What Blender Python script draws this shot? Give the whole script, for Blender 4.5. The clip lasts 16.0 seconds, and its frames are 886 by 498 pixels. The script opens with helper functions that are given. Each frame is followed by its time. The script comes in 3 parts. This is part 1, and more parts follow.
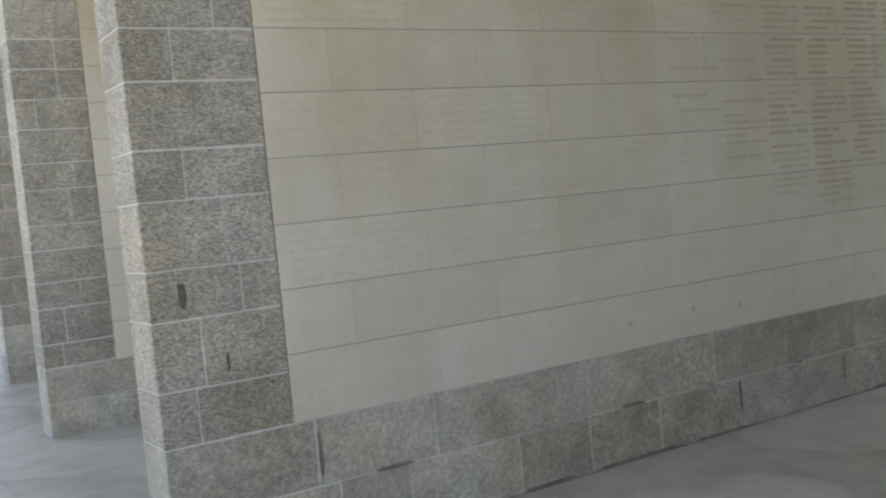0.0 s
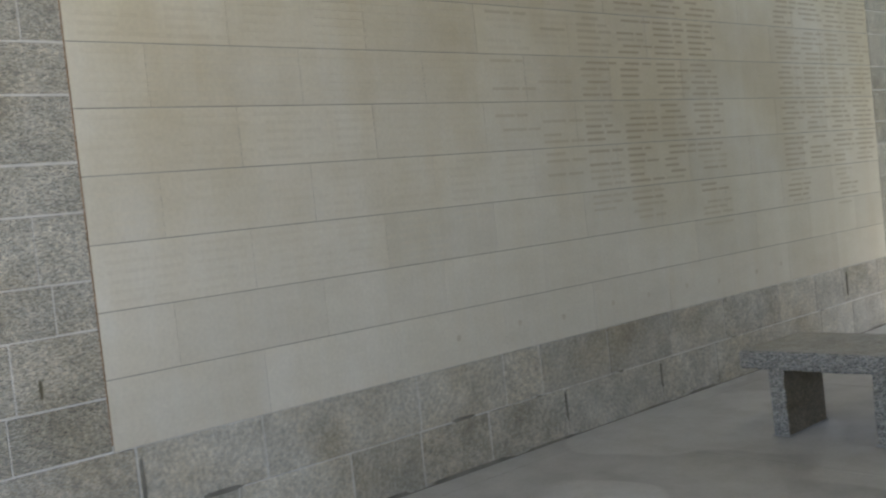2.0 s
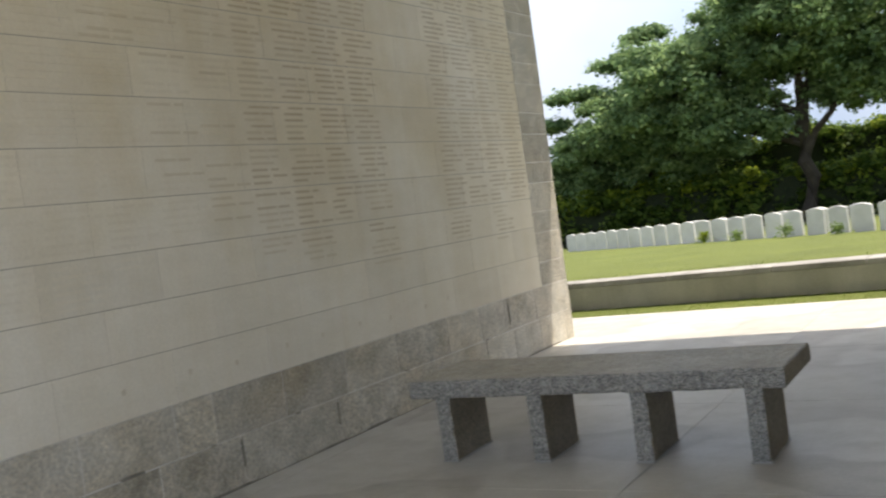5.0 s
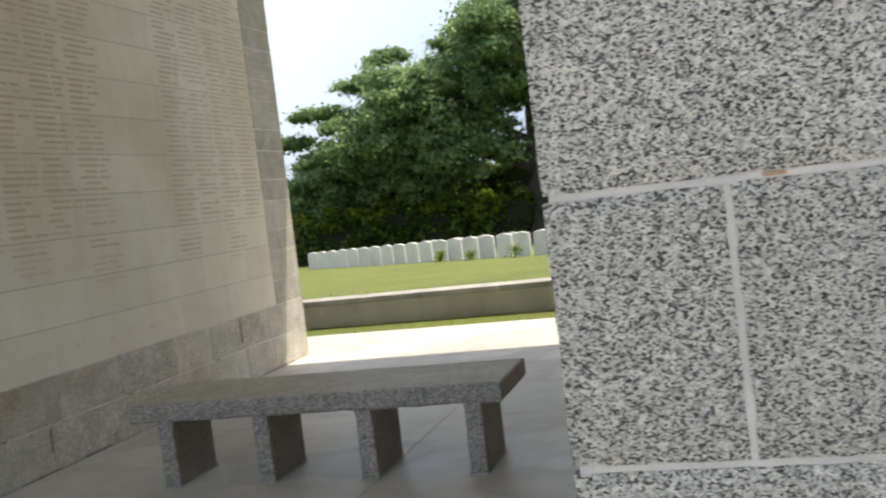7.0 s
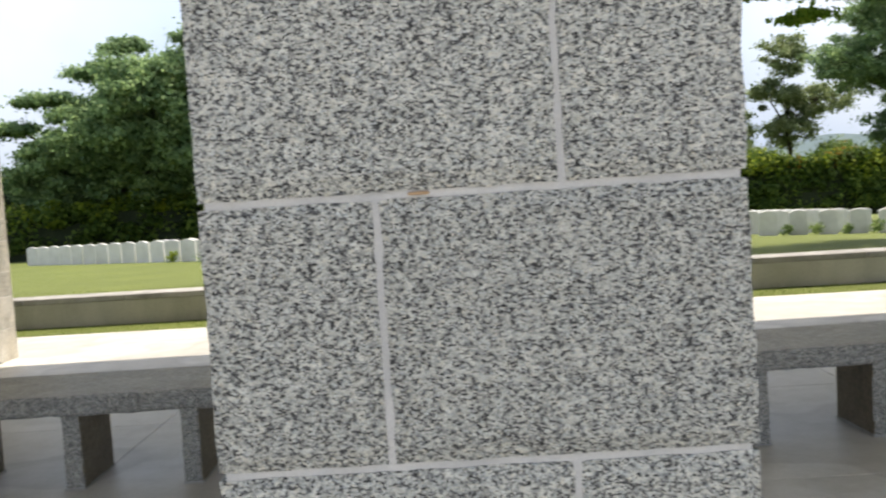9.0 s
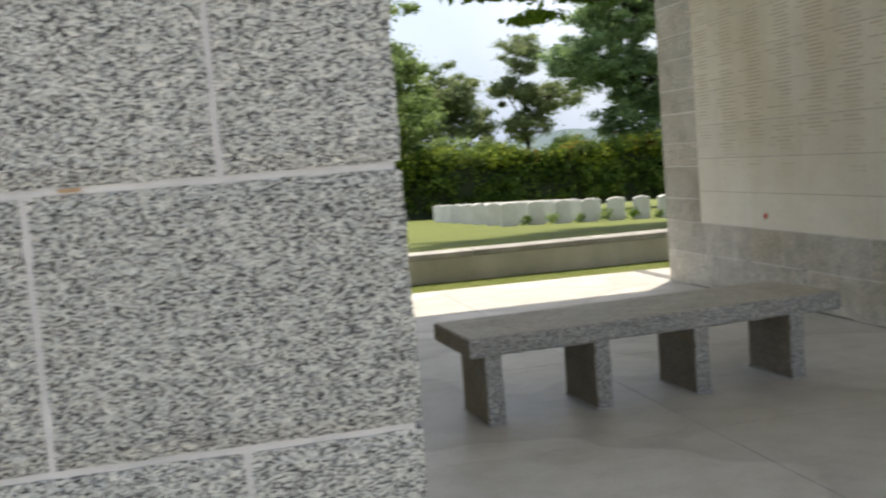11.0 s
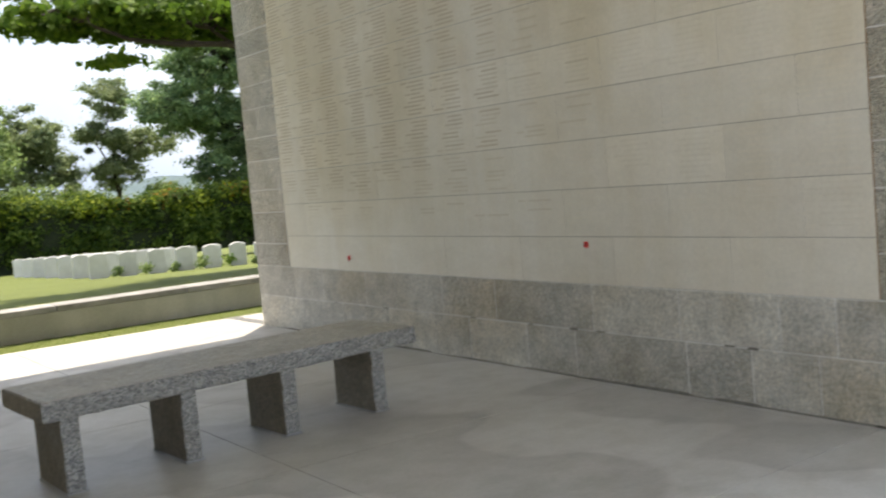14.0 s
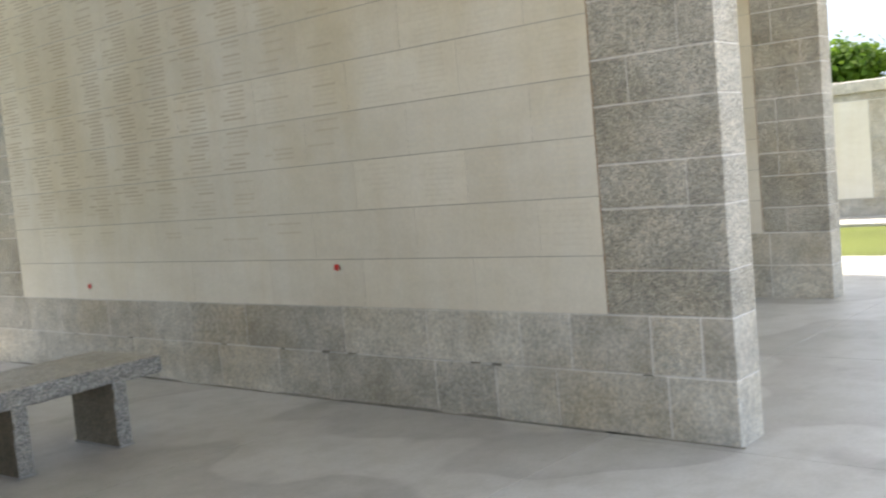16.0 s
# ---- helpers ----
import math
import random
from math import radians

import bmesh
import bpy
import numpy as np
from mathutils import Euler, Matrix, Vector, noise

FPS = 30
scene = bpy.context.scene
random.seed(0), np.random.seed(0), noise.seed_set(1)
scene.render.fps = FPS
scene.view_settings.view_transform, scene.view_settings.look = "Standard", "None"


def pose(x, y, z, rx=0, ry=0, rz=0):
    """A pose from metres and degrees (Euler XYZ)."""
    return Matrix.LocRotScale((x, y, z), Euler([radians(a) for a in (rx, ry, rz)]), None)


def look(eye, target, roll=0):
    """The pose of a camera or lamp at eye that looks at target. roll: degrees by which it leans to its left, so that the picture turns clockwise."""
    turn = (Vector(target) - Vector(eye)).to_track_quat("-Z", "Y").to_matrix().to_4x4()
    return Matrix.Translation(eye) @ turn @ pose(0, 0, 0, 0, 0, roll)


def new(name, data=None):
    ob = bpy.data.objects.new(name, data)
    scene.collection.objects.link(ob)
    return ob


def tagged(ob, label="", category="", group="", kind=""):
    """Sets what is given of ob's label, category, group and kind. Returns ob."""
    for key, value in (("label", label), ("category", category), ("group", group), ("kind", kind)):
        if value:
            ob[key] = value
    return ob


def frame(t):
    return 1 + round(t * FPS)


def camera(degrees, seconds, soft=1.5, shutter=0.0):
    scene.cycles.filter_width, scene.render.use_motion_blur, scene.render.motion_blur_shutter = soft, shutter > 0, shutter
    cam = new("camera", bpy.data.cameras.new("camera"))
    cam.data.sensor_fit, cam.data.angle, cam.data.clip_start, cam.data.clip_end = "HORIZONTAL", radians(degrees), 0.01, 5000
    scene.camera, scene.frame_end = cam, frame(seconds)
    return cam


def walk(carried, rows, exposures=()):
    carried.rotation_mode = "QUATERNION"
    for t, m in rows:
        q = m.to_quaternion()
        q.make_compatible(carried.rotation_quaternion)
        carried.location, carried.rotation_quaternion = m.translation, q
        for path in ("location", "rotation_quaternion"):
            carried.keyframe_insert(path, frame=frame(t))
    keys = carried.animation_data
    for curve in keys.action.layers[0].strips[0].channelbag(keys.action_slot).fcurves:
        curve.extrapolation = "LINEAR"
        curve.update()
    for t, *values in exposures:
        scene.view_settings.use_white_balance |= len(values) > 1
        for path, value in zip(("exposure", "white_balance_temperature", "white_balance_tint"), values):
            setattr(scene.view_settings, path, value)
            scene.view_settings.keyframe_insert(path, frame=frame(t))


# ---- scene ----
cam = camera(47.6, 16.0, soft=2.1, shutter=0.5)
PATH = [
    (0, (1.782, 1.099, 1.345), (0.096, 2.171, 1.244), -5.5),
    (0.5, (1.793, 1.108, 1.339), (0.158, 2.255, 1.233), -5.5),
    (1, (1.795, 1.112, 1.329), (0.227, 2.349, 1.225), -5.7),
    (1.5, (1.805, 1.118, 1.322), (0.272, 2.398, 1.221), -5.8),
    (2, (1.811, 1.126, 1.315), (0.321, 2.458, 1.228), -6.1),
    (2.5, (1.827, 1.133, 1.303), (0.39, 2.522, 1.227), -6.7),
    (3, (1.862, 1.137, 1.289), (0.501, 2.602, 1.232), -7.4),
    (5.3, (1.911, 1.188, 1.28), (0.962, 2.947, 1.204), -7.8),
    (5.5, (1.919, 1.194, 1.279), (1.016, 2.977, 1.2), -7.7),
    (6, (1.938, 1.21, 1.278), (1.156, 3.048, 1.184), -8.3),
    (6.5, (1.958, 1.214, 1.278), (1.293, 3.098, 1.177), -8.0),
    (7, (1.973, 1.215, 1.276), (1.425, 3.136, 1.174), -6.9),
    (7.5, (1.987, 1.218, 1.274), (1.55, 3.166, 1.156), -6.1),
    (8, (2.002, 1.217, 1.277), (1.687, 3.189, 1.161), -5.0),
    (8.5, (2.017, 1.219, 1.274), (1.827, 3.206, 1.143), -4.3),
    (8.7, (2.026, 1.216, 1.275), (1.899, 3.208, 1.141), -4.0),
    (10.8, (2.09, 1.193, 1.268), (2.462, 3.15, 1.089), -4.4),
    (11, (2.103, 1.192, 1.268), (2.542, 3.134, 1.087), -4.5),
    (11.5, (2.136, 1.219, 1.259), (2.786, 3.101, 1.074), -5.0),
    (12, (2.137, 1.226, 1.255), (2.898, 3.067, 1.082), -4.6),
    (12.5, (2.152, 1.214, 1.256), (3.0, 3.018, 1.092), -4.7),
    (13, (2.161, 1.194, 1.256), (3.118, 2.942, 1.087), -5.0),
    (13.5, (2.173, 1.174, 1.257), (3.217, 2.871, 1.088), -5.1),
    (14, (2.184, 1.149, 1.262), (3.339, 2.775, 1.106), -5.1),
    (14.5, (2.203, 1.144, 1.261), (3.442, 2.707, 1.114), -4.6),
    (15, (2.206, 1.133, 1.26), (3.543, 2.613, 1.11), -5.0),
    (15.5, (2.204, 1.129, 1.259), (3.63, 2.521, 1.099), -5.5),
    (16, (2.204, 1.12, 1.26), (3.716, 2.42, 1.107), -5.0),
]
walk(cam, [(t, look(eye, target, roll)) for t, eye, target, roll in PATH],
     exposures=[(0, 1.45, 6450, 11), (3, 1.58, 6650, 11), (6, 1.56, 7050, 13), (8.5, 1.55, 6950, 12), (12, 1.52, 7050, 12), (14, 1.80, 7000, 12), (16, 2.05, 6900, 12)])

# ---- light ----
SUN_TO = Vector((0.27, 0.30, 1.0)).normalized()
world = bpy.data.worlds.new("sky")
scene.world = world
world.use_nodes = True
wt = world.node_tree
for n in list(wt.nodes):
    wt.nodes.remove(n)
w_out = wt.nodes.new("ShaderNodeOutputWorld")
w_bg = wt.nodes.new("ShaderNodeBackground")
w_sky = wt.nodes.new("ShaderNodeTexSky")
w_sky.sky_type = "NISHITA"
w_sky.sun_disc = False
w_sky.sun_elevation = math.asin(SUN_TO.z)
w_sky.sun_rotation = math.atan2(SUN_TO.x, SUN_TO.y)
w_sky.air_density, w_sky.dust_density, w_sky.ozone_density = 1.0, 6.0, 1.0
w_haze = wt.nodes.new("ShaderNodeMixRGB")
w_haze.inputs[0].default_value = 0.5
w_pos = wt.nodes.new("ShaderNodeTexCoord")
w_cloud = wt.nodes.new("ShaderNodeTexNoise")
w_cloud.inputs["Scale"].default_value, w_cloud.inputs["Detail"].default_value = 2.3, 5.0
w_tone = wt.nodes.new("ShaderNodeValToRGB")
w_tone.color_ramp.elements[0].position, w_tone.color_ramp.elements[0].color = 0.36, (5.2, 7.0, 9.8, 1)
w_tone.color_ramp.elements[1].position, w_tone.color_ramp.elements[1].color = 0.64, (8.8, 10.1, 12.0, 1)
wt.links.new(w_pos.outputs["Generated"], w_cloud.inputs["Vector"])
wt.links.new(w_cloud.outputs["Fac"], w_tone.inputs[0])
wt.links.new(w_tone.outputs[0], w_haze.inputs[2])
wt.links.new(w_sky.outputs[0], w_haze.inputs[1])
wt.links.new(w_haze.outputs[0], w_bg.inputs[0])
w_bg.inputs[1].default_value = 0.062
wt.links.new(w_bg.outputs[0], w_out.inputs[0])
sun_data = bpy.data.lights.new("sun", "SUN")
sun_data.energy, sun_data.angle, sun_data.color = 2.5, radians(0.6), (1.0, 0.94, 0.84)
sun = new("sun", sun_data)
sun.matrix_world = look(tuple(SUN_TO * 40), (0, 0, 0))


# ---- materials ----
def shader(name):
    m = bpy.data.materials.new(name)
    m.use_nodes = True
    nt = m.node_tree
    b = nt.nodes["Principled BSDF"]
    return m, nt, b


def node(nt, kind, **values):
    n = nt.nodes.new(kind)
    for key, v in values.items():
        n.inputs[key.replace("_", " ")].default_value = v
    return n


def where(nt):
    return nt.nodes.new("ShaderNodeNewGeometry").outputs["Position"]


def ramp(nt, source, stops):
    r = nt.nodes.new("ShaderNodeValToRGB")
    e = r.color_ramp.elements
    while len(e) < len(stops):
        e.new(0.5)
    for el, (p, c) in zip(e, stops):
        el.position, el.color = p, (*c, 1)
    nt.links.new(source, r.inputs[0])
    return r.outputs[0]


def blend(nt, kind, fac, a, b):
    n = nt.nodes.new("ShaderNodeMixRGB")
    n.blend_type = kind
    for socket, v in zip(n.inputs, (fac, a, b)):
        if isinstance(v, (int, float)):
            socket.default_value = v
        elif isinstance(v, tuple):
            socket.default_value = (*v, 1)
        else:
            nt.links.new(v, socket)
    return n.outputs[0]


def cloud(nt, scale, detail=4.0, rough=0.55, stretch=None):
    n = node(nt, "ShaderNodeTexNoise", Scale=scale, Detail=detail, Roughness=rough)
    src = where(nt)
    if stretch:
        mp = nt.nodes.new("ShaderNodeMapping")
        mp.inputs["Scale"].default_value = stretch
        nt.links.new(src, mp.inputs[0])
        src = mp.outputs[0]
    nt.links.new(src, n.inputs["Vector"])
    return n.outputs["Fac"]


def relief(nt, b, height, strength, distance):
    bp = node(nt, "ShaderNodeBump", Strength=strength, Distance=distance)
    nt.links.new(height, bp.inputs["Height"])
    nt.links.new(bp.outputs[0], b.inputs["Normal"])


def vary(nt, colour, low, high):
    info = nt.nodes.new("ShaderNodeObjectInfo")
    tone = ramp(nt, info.outputs["Random"], [(0.0, (low,) * 3), (1.0, (high,) * 3)])
    return blend(nt, "MULTIPLY", 1.0, colour, tone)


def granite(name, grain, light=1.0, contrast=1.0, spread=(0.82, 1.08), warm=0.25, bump=0.6, lie=1.0, tone=(1.0, 1.0, 1.0)):
    m, nt, b = shader(name)
    v = node(nt, "ShaderNodeTexVoronoi", Scale=grain)
    wob = node(nt, "ShaderNodeTexNoise", Scale=grain * 0.7, Detail=2.0)
    src = where(nt)
    nt.links.new(src, wob.inputs["Vector"])
    add = nt.nodes.new("ShaderNodeVectorMath")
    add.operation = "MULTIPLY_ADD"
    nt.links.new(wob.outputs["Color"], add.inputs[0])
    add.inputs[1].default_value = (0.55 / grain,) * 3
    nt.links.new(src, add.inputs[2])
    flat = nt.nodes.new("ShaderNodeVectorMath")
    flat.operation = "MULTIPLY"
    flat.inputs[1].default_value = (1.0 / lie, 1.0 / lie, lie)
    nt.links.new(add.outputs[0], flat.inputs[0])
    nt.links.new(flat.outputs[0], v.inputs["Vector"])
    sep = nt.nodes.new("ShaderNodeSeparateColor")
    nt.links.new(v.outputs["Color"], sep.inputs[0])
    k = light
    mid = 0.36 * k
    pick = lambda c: tuple(mid + (x * k - mid) * contrast for x in c)
    grains = ramp(nt, sep.outputs[0], [(0.0, pick((0.07, 0.07, 0.07))), (0.22, pick((0.15, 0.15, 0.15))),
                                       (0.38, pick((0.34, 0.34, 0.33))), (0.62, pick((0.46, 0.455, 0.43))),
                                       (0.85, pick((0.58, 0.565, 0.53))), (1.0, pick((0.53, 0.505, 0.46)))])
    fine = ramp(nt, cloud(nt, grain * 2.2, 3.0), [(0.3, (0.72,) * 3), (0.7, (1.18,) * 3)])
    tint = ramp(nt, sep.outputs[1], [(0.0, (0.93, 0.98, 1.05)), (0.3, (1, 1, 1)), (0.75, (1, 1, 1)), (1.0, (1.05, 1.0, 0.92))])
    grains = blend(nt, "MULTIPLY", 1.0, grains, tint)
    col = blend(nt, "MULTIPLY", 0.8, grains, fine)
    clump = ramp(nt, cloud(nt, grain * 0.22, 3.0), [(0.32, (0.70,) * 3), (0.68, (1.2,) * 3)])
    col = blend(nt, "MULTIPLY", 0.8, col, clump)
    wear = ramp(nt, cloud(nt, 6.0, 6.0, 0.65), [(0.34, (0.76, 0.76, 0.75)), (0.62, (1.08,) * 3)])
    col = blend(nt, "MULTIPLY", min(1.0, warm * 2), col, wear)
    stain = ramp(nt, cloud(nt, 1.7, 5.0), [(0.42, (1, 1, 1)), (0.68, (0.86, 0.80, 0.70))])
    col = blend(nt, "MULTIPLY", warm * 2, col, stain)
    col = blend(nt, "MULTIPLY", warm * 2, col, (1.04, 1.0, 0.89))
    col = blend(nt, "MULTIPLY", 1.0, col, tone)
    col = vary(nt, col, *spread)
    nt.links.new(col, b.inputs["Base Color"])
    b.inputs["Roughness"].default_value = 0.58
    relief(nt, b, cloud(nt, grain * 0.9, 4.0), bump, 0.004)
    return m


def plain(name, c1, c2, scale, rough=0.8, bump=0.3, bump_scale=None, spread=None, detail=5.0, depth=0.003, stretch=None):
    m, nt, b = shader(name)
    col = ramp(nt, cloud(nt, scale, detail, 0.6, stretch), [(0.3, c1), (0.7, c2)])
    fine = ramp(nt, cloud(nt, scale * 23, 3.0), [(0.25, (0.88,) * 3), (0.75, (1.1,) * 3)])
    col = blend(nt, "MULTIPLY", 0.7, col, fine)
    if spread:
        col = vary(nt, col, *spread)
    nt.links.new(col, b.inputs["Base Color"])
    b.inputs["Roughness"].default_value = rough
    relief(nt, b, cloud(nt, bump_scale or scale * 30, 4.0), bump, depth)
    return m


GRANITE = granite("rough_grey_granite", 170, 1.60, 0.30, spread=(0.76, 1.08), warm=0.48, lie=1.5)
GRANITE_SAWN = granite("sawn_grey_granite", 230, 1.64, 0.16, spread=(0.78, 1.08), warm=0.5, bump=0.3, lie=1.4)
GRANITE_NEAR = granite("bush_hammered_granite", 570, 0.90, 1.25, spread=(0.93, 1.05), warm=0.04, bump=0.9, lie=1.1, tone=(0.965, 1.0, 1.0))
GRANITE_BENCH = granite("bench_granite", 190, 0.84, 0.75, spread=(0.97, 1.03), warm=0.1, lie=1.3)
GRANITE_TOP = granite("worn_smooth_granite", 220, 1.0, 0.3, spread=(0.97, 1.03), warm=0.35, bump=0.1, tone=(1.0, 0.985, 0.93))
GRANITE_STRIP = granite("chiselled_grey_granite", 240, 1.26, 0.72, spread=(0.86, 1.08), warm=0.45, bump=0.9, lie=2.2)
GRANITE_LEG = granite("shaded_brown_granite", 200, 0.66, 0.35, spread=(0.95, 1.05), warm=0.4, bump=0.2, tone=(1.05, 0.96, 0.84))
MORTAR_GREY = plain("grey_mortar", (0.36, 0.36, 0.355), (0.47, 0.465, 0.455), 14, 0.9, 0.5)
MORTAR = plain("pale_mortar", (0.60, 0.59, 0.56), (0.74, 0.73, 0.70), 6, 0.9, 0.4)
PANEL_GAP = plain("narrow_panel_joint", (0.30, 0.275, 0.23), (0.46, 0.43, 0.37), 6, 0.95, 0.3)
DARK_GAP = plain("dark_joint", (0.17, 0.16, 0.135), (0.32, 0.30, 0.26), 8, 0.95, 0.3)


def panel_stone(name, tint=(1.0, 1.0, 1.0)):
    m, nt, b = shader(name)
    col = ramp(nt, cloud(nt, 0.55, 5.0), [(0.32, (0.69, 0.645, 0.545)), (0.58, (0.77, 0.74, 0.66))])
    streak = ramp(nt, cloud(nt, 2.2, 5.0, 0.6, (1, 3.0, 0.35)), [(0.38, (0.93, 0.90, 0.84)), (0.6, (1, 1, 1))])
    col = blend(nt, "MULTIPLY", 0.45, col, streak)
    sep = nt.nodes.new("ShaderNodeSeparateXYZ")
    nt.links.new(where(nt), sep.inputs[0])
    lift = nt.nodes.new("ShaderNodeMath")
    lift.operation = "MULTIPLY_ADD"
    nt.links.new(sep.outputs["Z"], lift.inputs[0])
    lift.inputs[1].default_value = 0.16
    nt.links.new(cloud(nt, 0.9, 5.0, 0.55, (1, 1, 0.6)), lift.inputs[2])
    high_tint = ramp(nt, lift.outputs[0], [(0.74, (1, 1, 1)), (1.0, (0.86, 0.805, 0.67))])
    col = blend(nt, "MULTIPLY", 0.9, col, high_tint)
    smear = ramp(nt, cloud(nt, 7.0, 4.0, 0.6, (1, 0.5, 1.4)), [(0.3, (0.955, 0.95, 0.935)), (0.65, (1.02,) * 3)])
    col = blend(nt, "MULTIPLY", 0.9, col, smear)
    fine = ramp(nt, cloud(nt, 60, 3.0), [(0.3, (0.94,) * 3), (0.7, (1.05,) * 3)])
    col = blend(nt, "MULTIPLY", 0.8, col, fine)
    if tint[0] == 1.0:
        col = vary(nt, col, 0.945, 1.03)
    else:
        col = blend(nt, "MULTIPLY", 1.0, col, tint)
    nt.links.new(col, b.inputs["Base Color"])
    b.inputs["Roughness"].default_value = 0.40
    relief(nt, b, cloud(nt, 90, 4.0), 0.12, 0.002)
    return m


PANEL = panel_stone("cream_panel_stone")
LETTER_DARK = panel_stone("shaded_lettering", (0.765, 0.72, 0.66))
LETTER_MID = panel_stone("letter_shade_and_smudge", (0.86, 0.835, 0.795))
LETTER_FAINT = panel_stone("light_washed_lettering", (0.972, 0.966, 0.957))


def paving(name, c1, c2, c3):
    m, nt, b = shader(name)
    col = ramp(nt, cloud(nt, 0.9, 6.0), [(0.35, c1), (0.65, c2)])
    blot = ramp(nt, cloud(nt, 0.8, 1.6, 0.45), [(0.495, (1, 1, 1)), (0.513, c3), (0.60, (0.88, 0.88, 0.87))])
    col = blend(nt, "MULTIPLY", 0.8, col, blot)
    blot2 = ramp(nt, cloud(nt, 1.9, 4.0, 0.55), [(0.58, (1, 1, 1)), (0.64, (0.88, 0.88, 0.87))])
    col = blend(nt, "MULTIPLY", 0.8, col, blot2)
    dirt = ramp(nt, cloud(nt, 5.5, 6.0, 0.65), [(0.35, (0.86, 0.85, 0.82)), (0.6, (1.03,) * 3)])
    col = blend(nt, "MULTIPLY", 0.8, col, dirt)
    fine = ramp(nt, cloud(nt, 55, 4.0), [(0.3, (0.92,) * 3), (0.7, (1.06,) * 3)])
    col = blend(nt, "MULTIPLY", 0.8, col, fine)
    col = vary(nt, col, 0.96, 1.03)
    nt.links.new(col, b.inputs["Base Color"])
    b.inputs["Roughness"].default_value = 0.46
    relief(nt, b, cloud(nt, 120, 4.0), 0.15, 0.002)
    return m


PAVING = paving("smooth_concrete_paving", (0.45, 0.435, 0.40), (0.51, 0.495, 0.46), (0.76, 0.74, 0.735))
FLOOR_JOINT = plain("floor_joint", (0.40, 0.385, 0.35), (0.49, 0.47, 0.435), 5, 0.9, 0.3)
STAIN = plain("damp_stain", (0.10, 0.09, 0.06), (0.2, 0.18, 0.13), 30, 0.9, 0.2)
RUST = plain("rusty_mortar", (0.30, 0.19, 0.10), (0.42, 0.30, 0.2), 60, 0.9, 0.2)
BOUNCE_GROUND = plain("pale_bounce_ground", (0.66, 0.63, 0.56), (0.73, 0.70, 0.635), 1.5, 0.8, 0.2)
CEILING = plain("painted_concrete", (0.82, 0.81, 0.78), (0.87, 0.86, 0.83), 1.2, 0.8, 0.15)
RETAIN = plain("weathered_cement_render", (0.36, 0.35, 0.30), (0.52, 0.505, 0.45), 2.2, 0.9, 0.4, stretch=(1, 1, 0.4))
COPING = plain("pale_stone_coping", (0.18, 0.176, 0.165), (0.36, 0.35, 0.33), 3.0, 0.85, 0.4, spread=(0.82, 1.1))
HEADSTONE = plain("white_marble_headstone", (0.54, 0.53, 0.50), (0.66, 0.65, 0.62), 4.0, 0.7, 0.2, spread=(0.9, 1.05))
LAWN = plain("mown_lawn", (0.078, 0.100, 0.013), (0.112, 0.138, 0.020), 0.6, 0.95, 0.9, 60, detail=8.0, depth=0.02)
GRASS = plain("grass_blades", (0.10, 0.16, 0.022), (0.18, 0.25, 0.04), 2.0, 0.8, 0.0)
BARK = plain("dark_bark", (0.025, 0.02, 0.015), (0.06, 0.05, 0.038), 4.0, 0.95, 0.8, 30, depth=0.02)
EARTH = plain("dark_earth", (0.05, 0.04, 0.03), (0.09, 0.075, 0.055), 5.0, 0.95, 0.6)


def foliage(name, c1, c2, c3, gloss=0.7):
    m, nt, b = shader(name)
    geo = nt.nodes.new("ShaderNodeNewGeometry")
    col = ramp(nt, geo.outputs["Random Per Island"], [(0.0, c1), (0.6, c2), (1.0, c3)])
    patch = ramp(nt, cloud(nt, 1.3, 3.0), [(0.34, (0.55, 0.62, 0.58)), (0.66, (1.3, 1.25, 1.1))])
    col = blend(nt, "MULTIPLY", 1.0, col, patch)
    nt.links.new(col, b.inputs["Base Color"])
    b.inputs["Roughness"].default_value = gloss
    b.inputs["Specular IOR Level"].default_value = 0.2
    tr = nt.nodes.new("ShaderNodeBsdfTranslucent")
    nt.links.new(col, tr.inputs["Color"])
    mix = nt.nodes.new("ShaderNodeMixShader")
    mix.inputs[0].default_value = 0.5
    out = nt.nodes["Material Output"]
    nt.links.new(b.outputs[0], mix.inputs[1])
    nt.links.new(tr.outputs[0], mix.inputs[2])
    nt.links.new(mix.outputs[0], out.inputs[0])
    return m


LEAF_DARK = foliage("dark_glossy_leaves", (0.125, 0.205, 0.105), (0.195, 0.295, 0.145), (0.31, 0.42, 0.20))
LEAF_MID = foliage("mid_green_leaves", (0.12, 0.18, 0.065), (0.185, 0.265, 0.095), (0.28, 0.36, 0.14))
LEAF_BRIGHT = foliage("bright_green_leaves", (0.07, 0.14, 0.015), (0.11, 0.20, 0.025), (0.17, 0.26, 0.04))
LEAF_BOUGH = foliage("sunlit_bough_leaves", (0.05, 0.10, 0.012), (0.085, 0.155, 0.02), (0.15, 0.23, 0.035))
LEAF_GREY = foliage("dusty_green_leaves", (0.14, 0.185, 0.09), (0.22, 0.275, 0.14), (0.31, 0.36, 0.20))
LEAF_HEDGE = foliage("hedge_leaves", (0.042, 0.082, 0.016), (0.092, 0.15, 0.028), (0.19, 0.255, 0.05))
LEAF_YELLOW = foliage("lit_hedge_top_and_plants", (0.10, 0.16, 0.015), (0.20, 0.26, 0.025), (0.30, 0.35, 0.04))
LEAF_TIP = foliage("orange_new_leaves", (0.25, 0.17, 0.03), (0.40, 0.20, 0.04), (0.30, 0.26, 0.04))
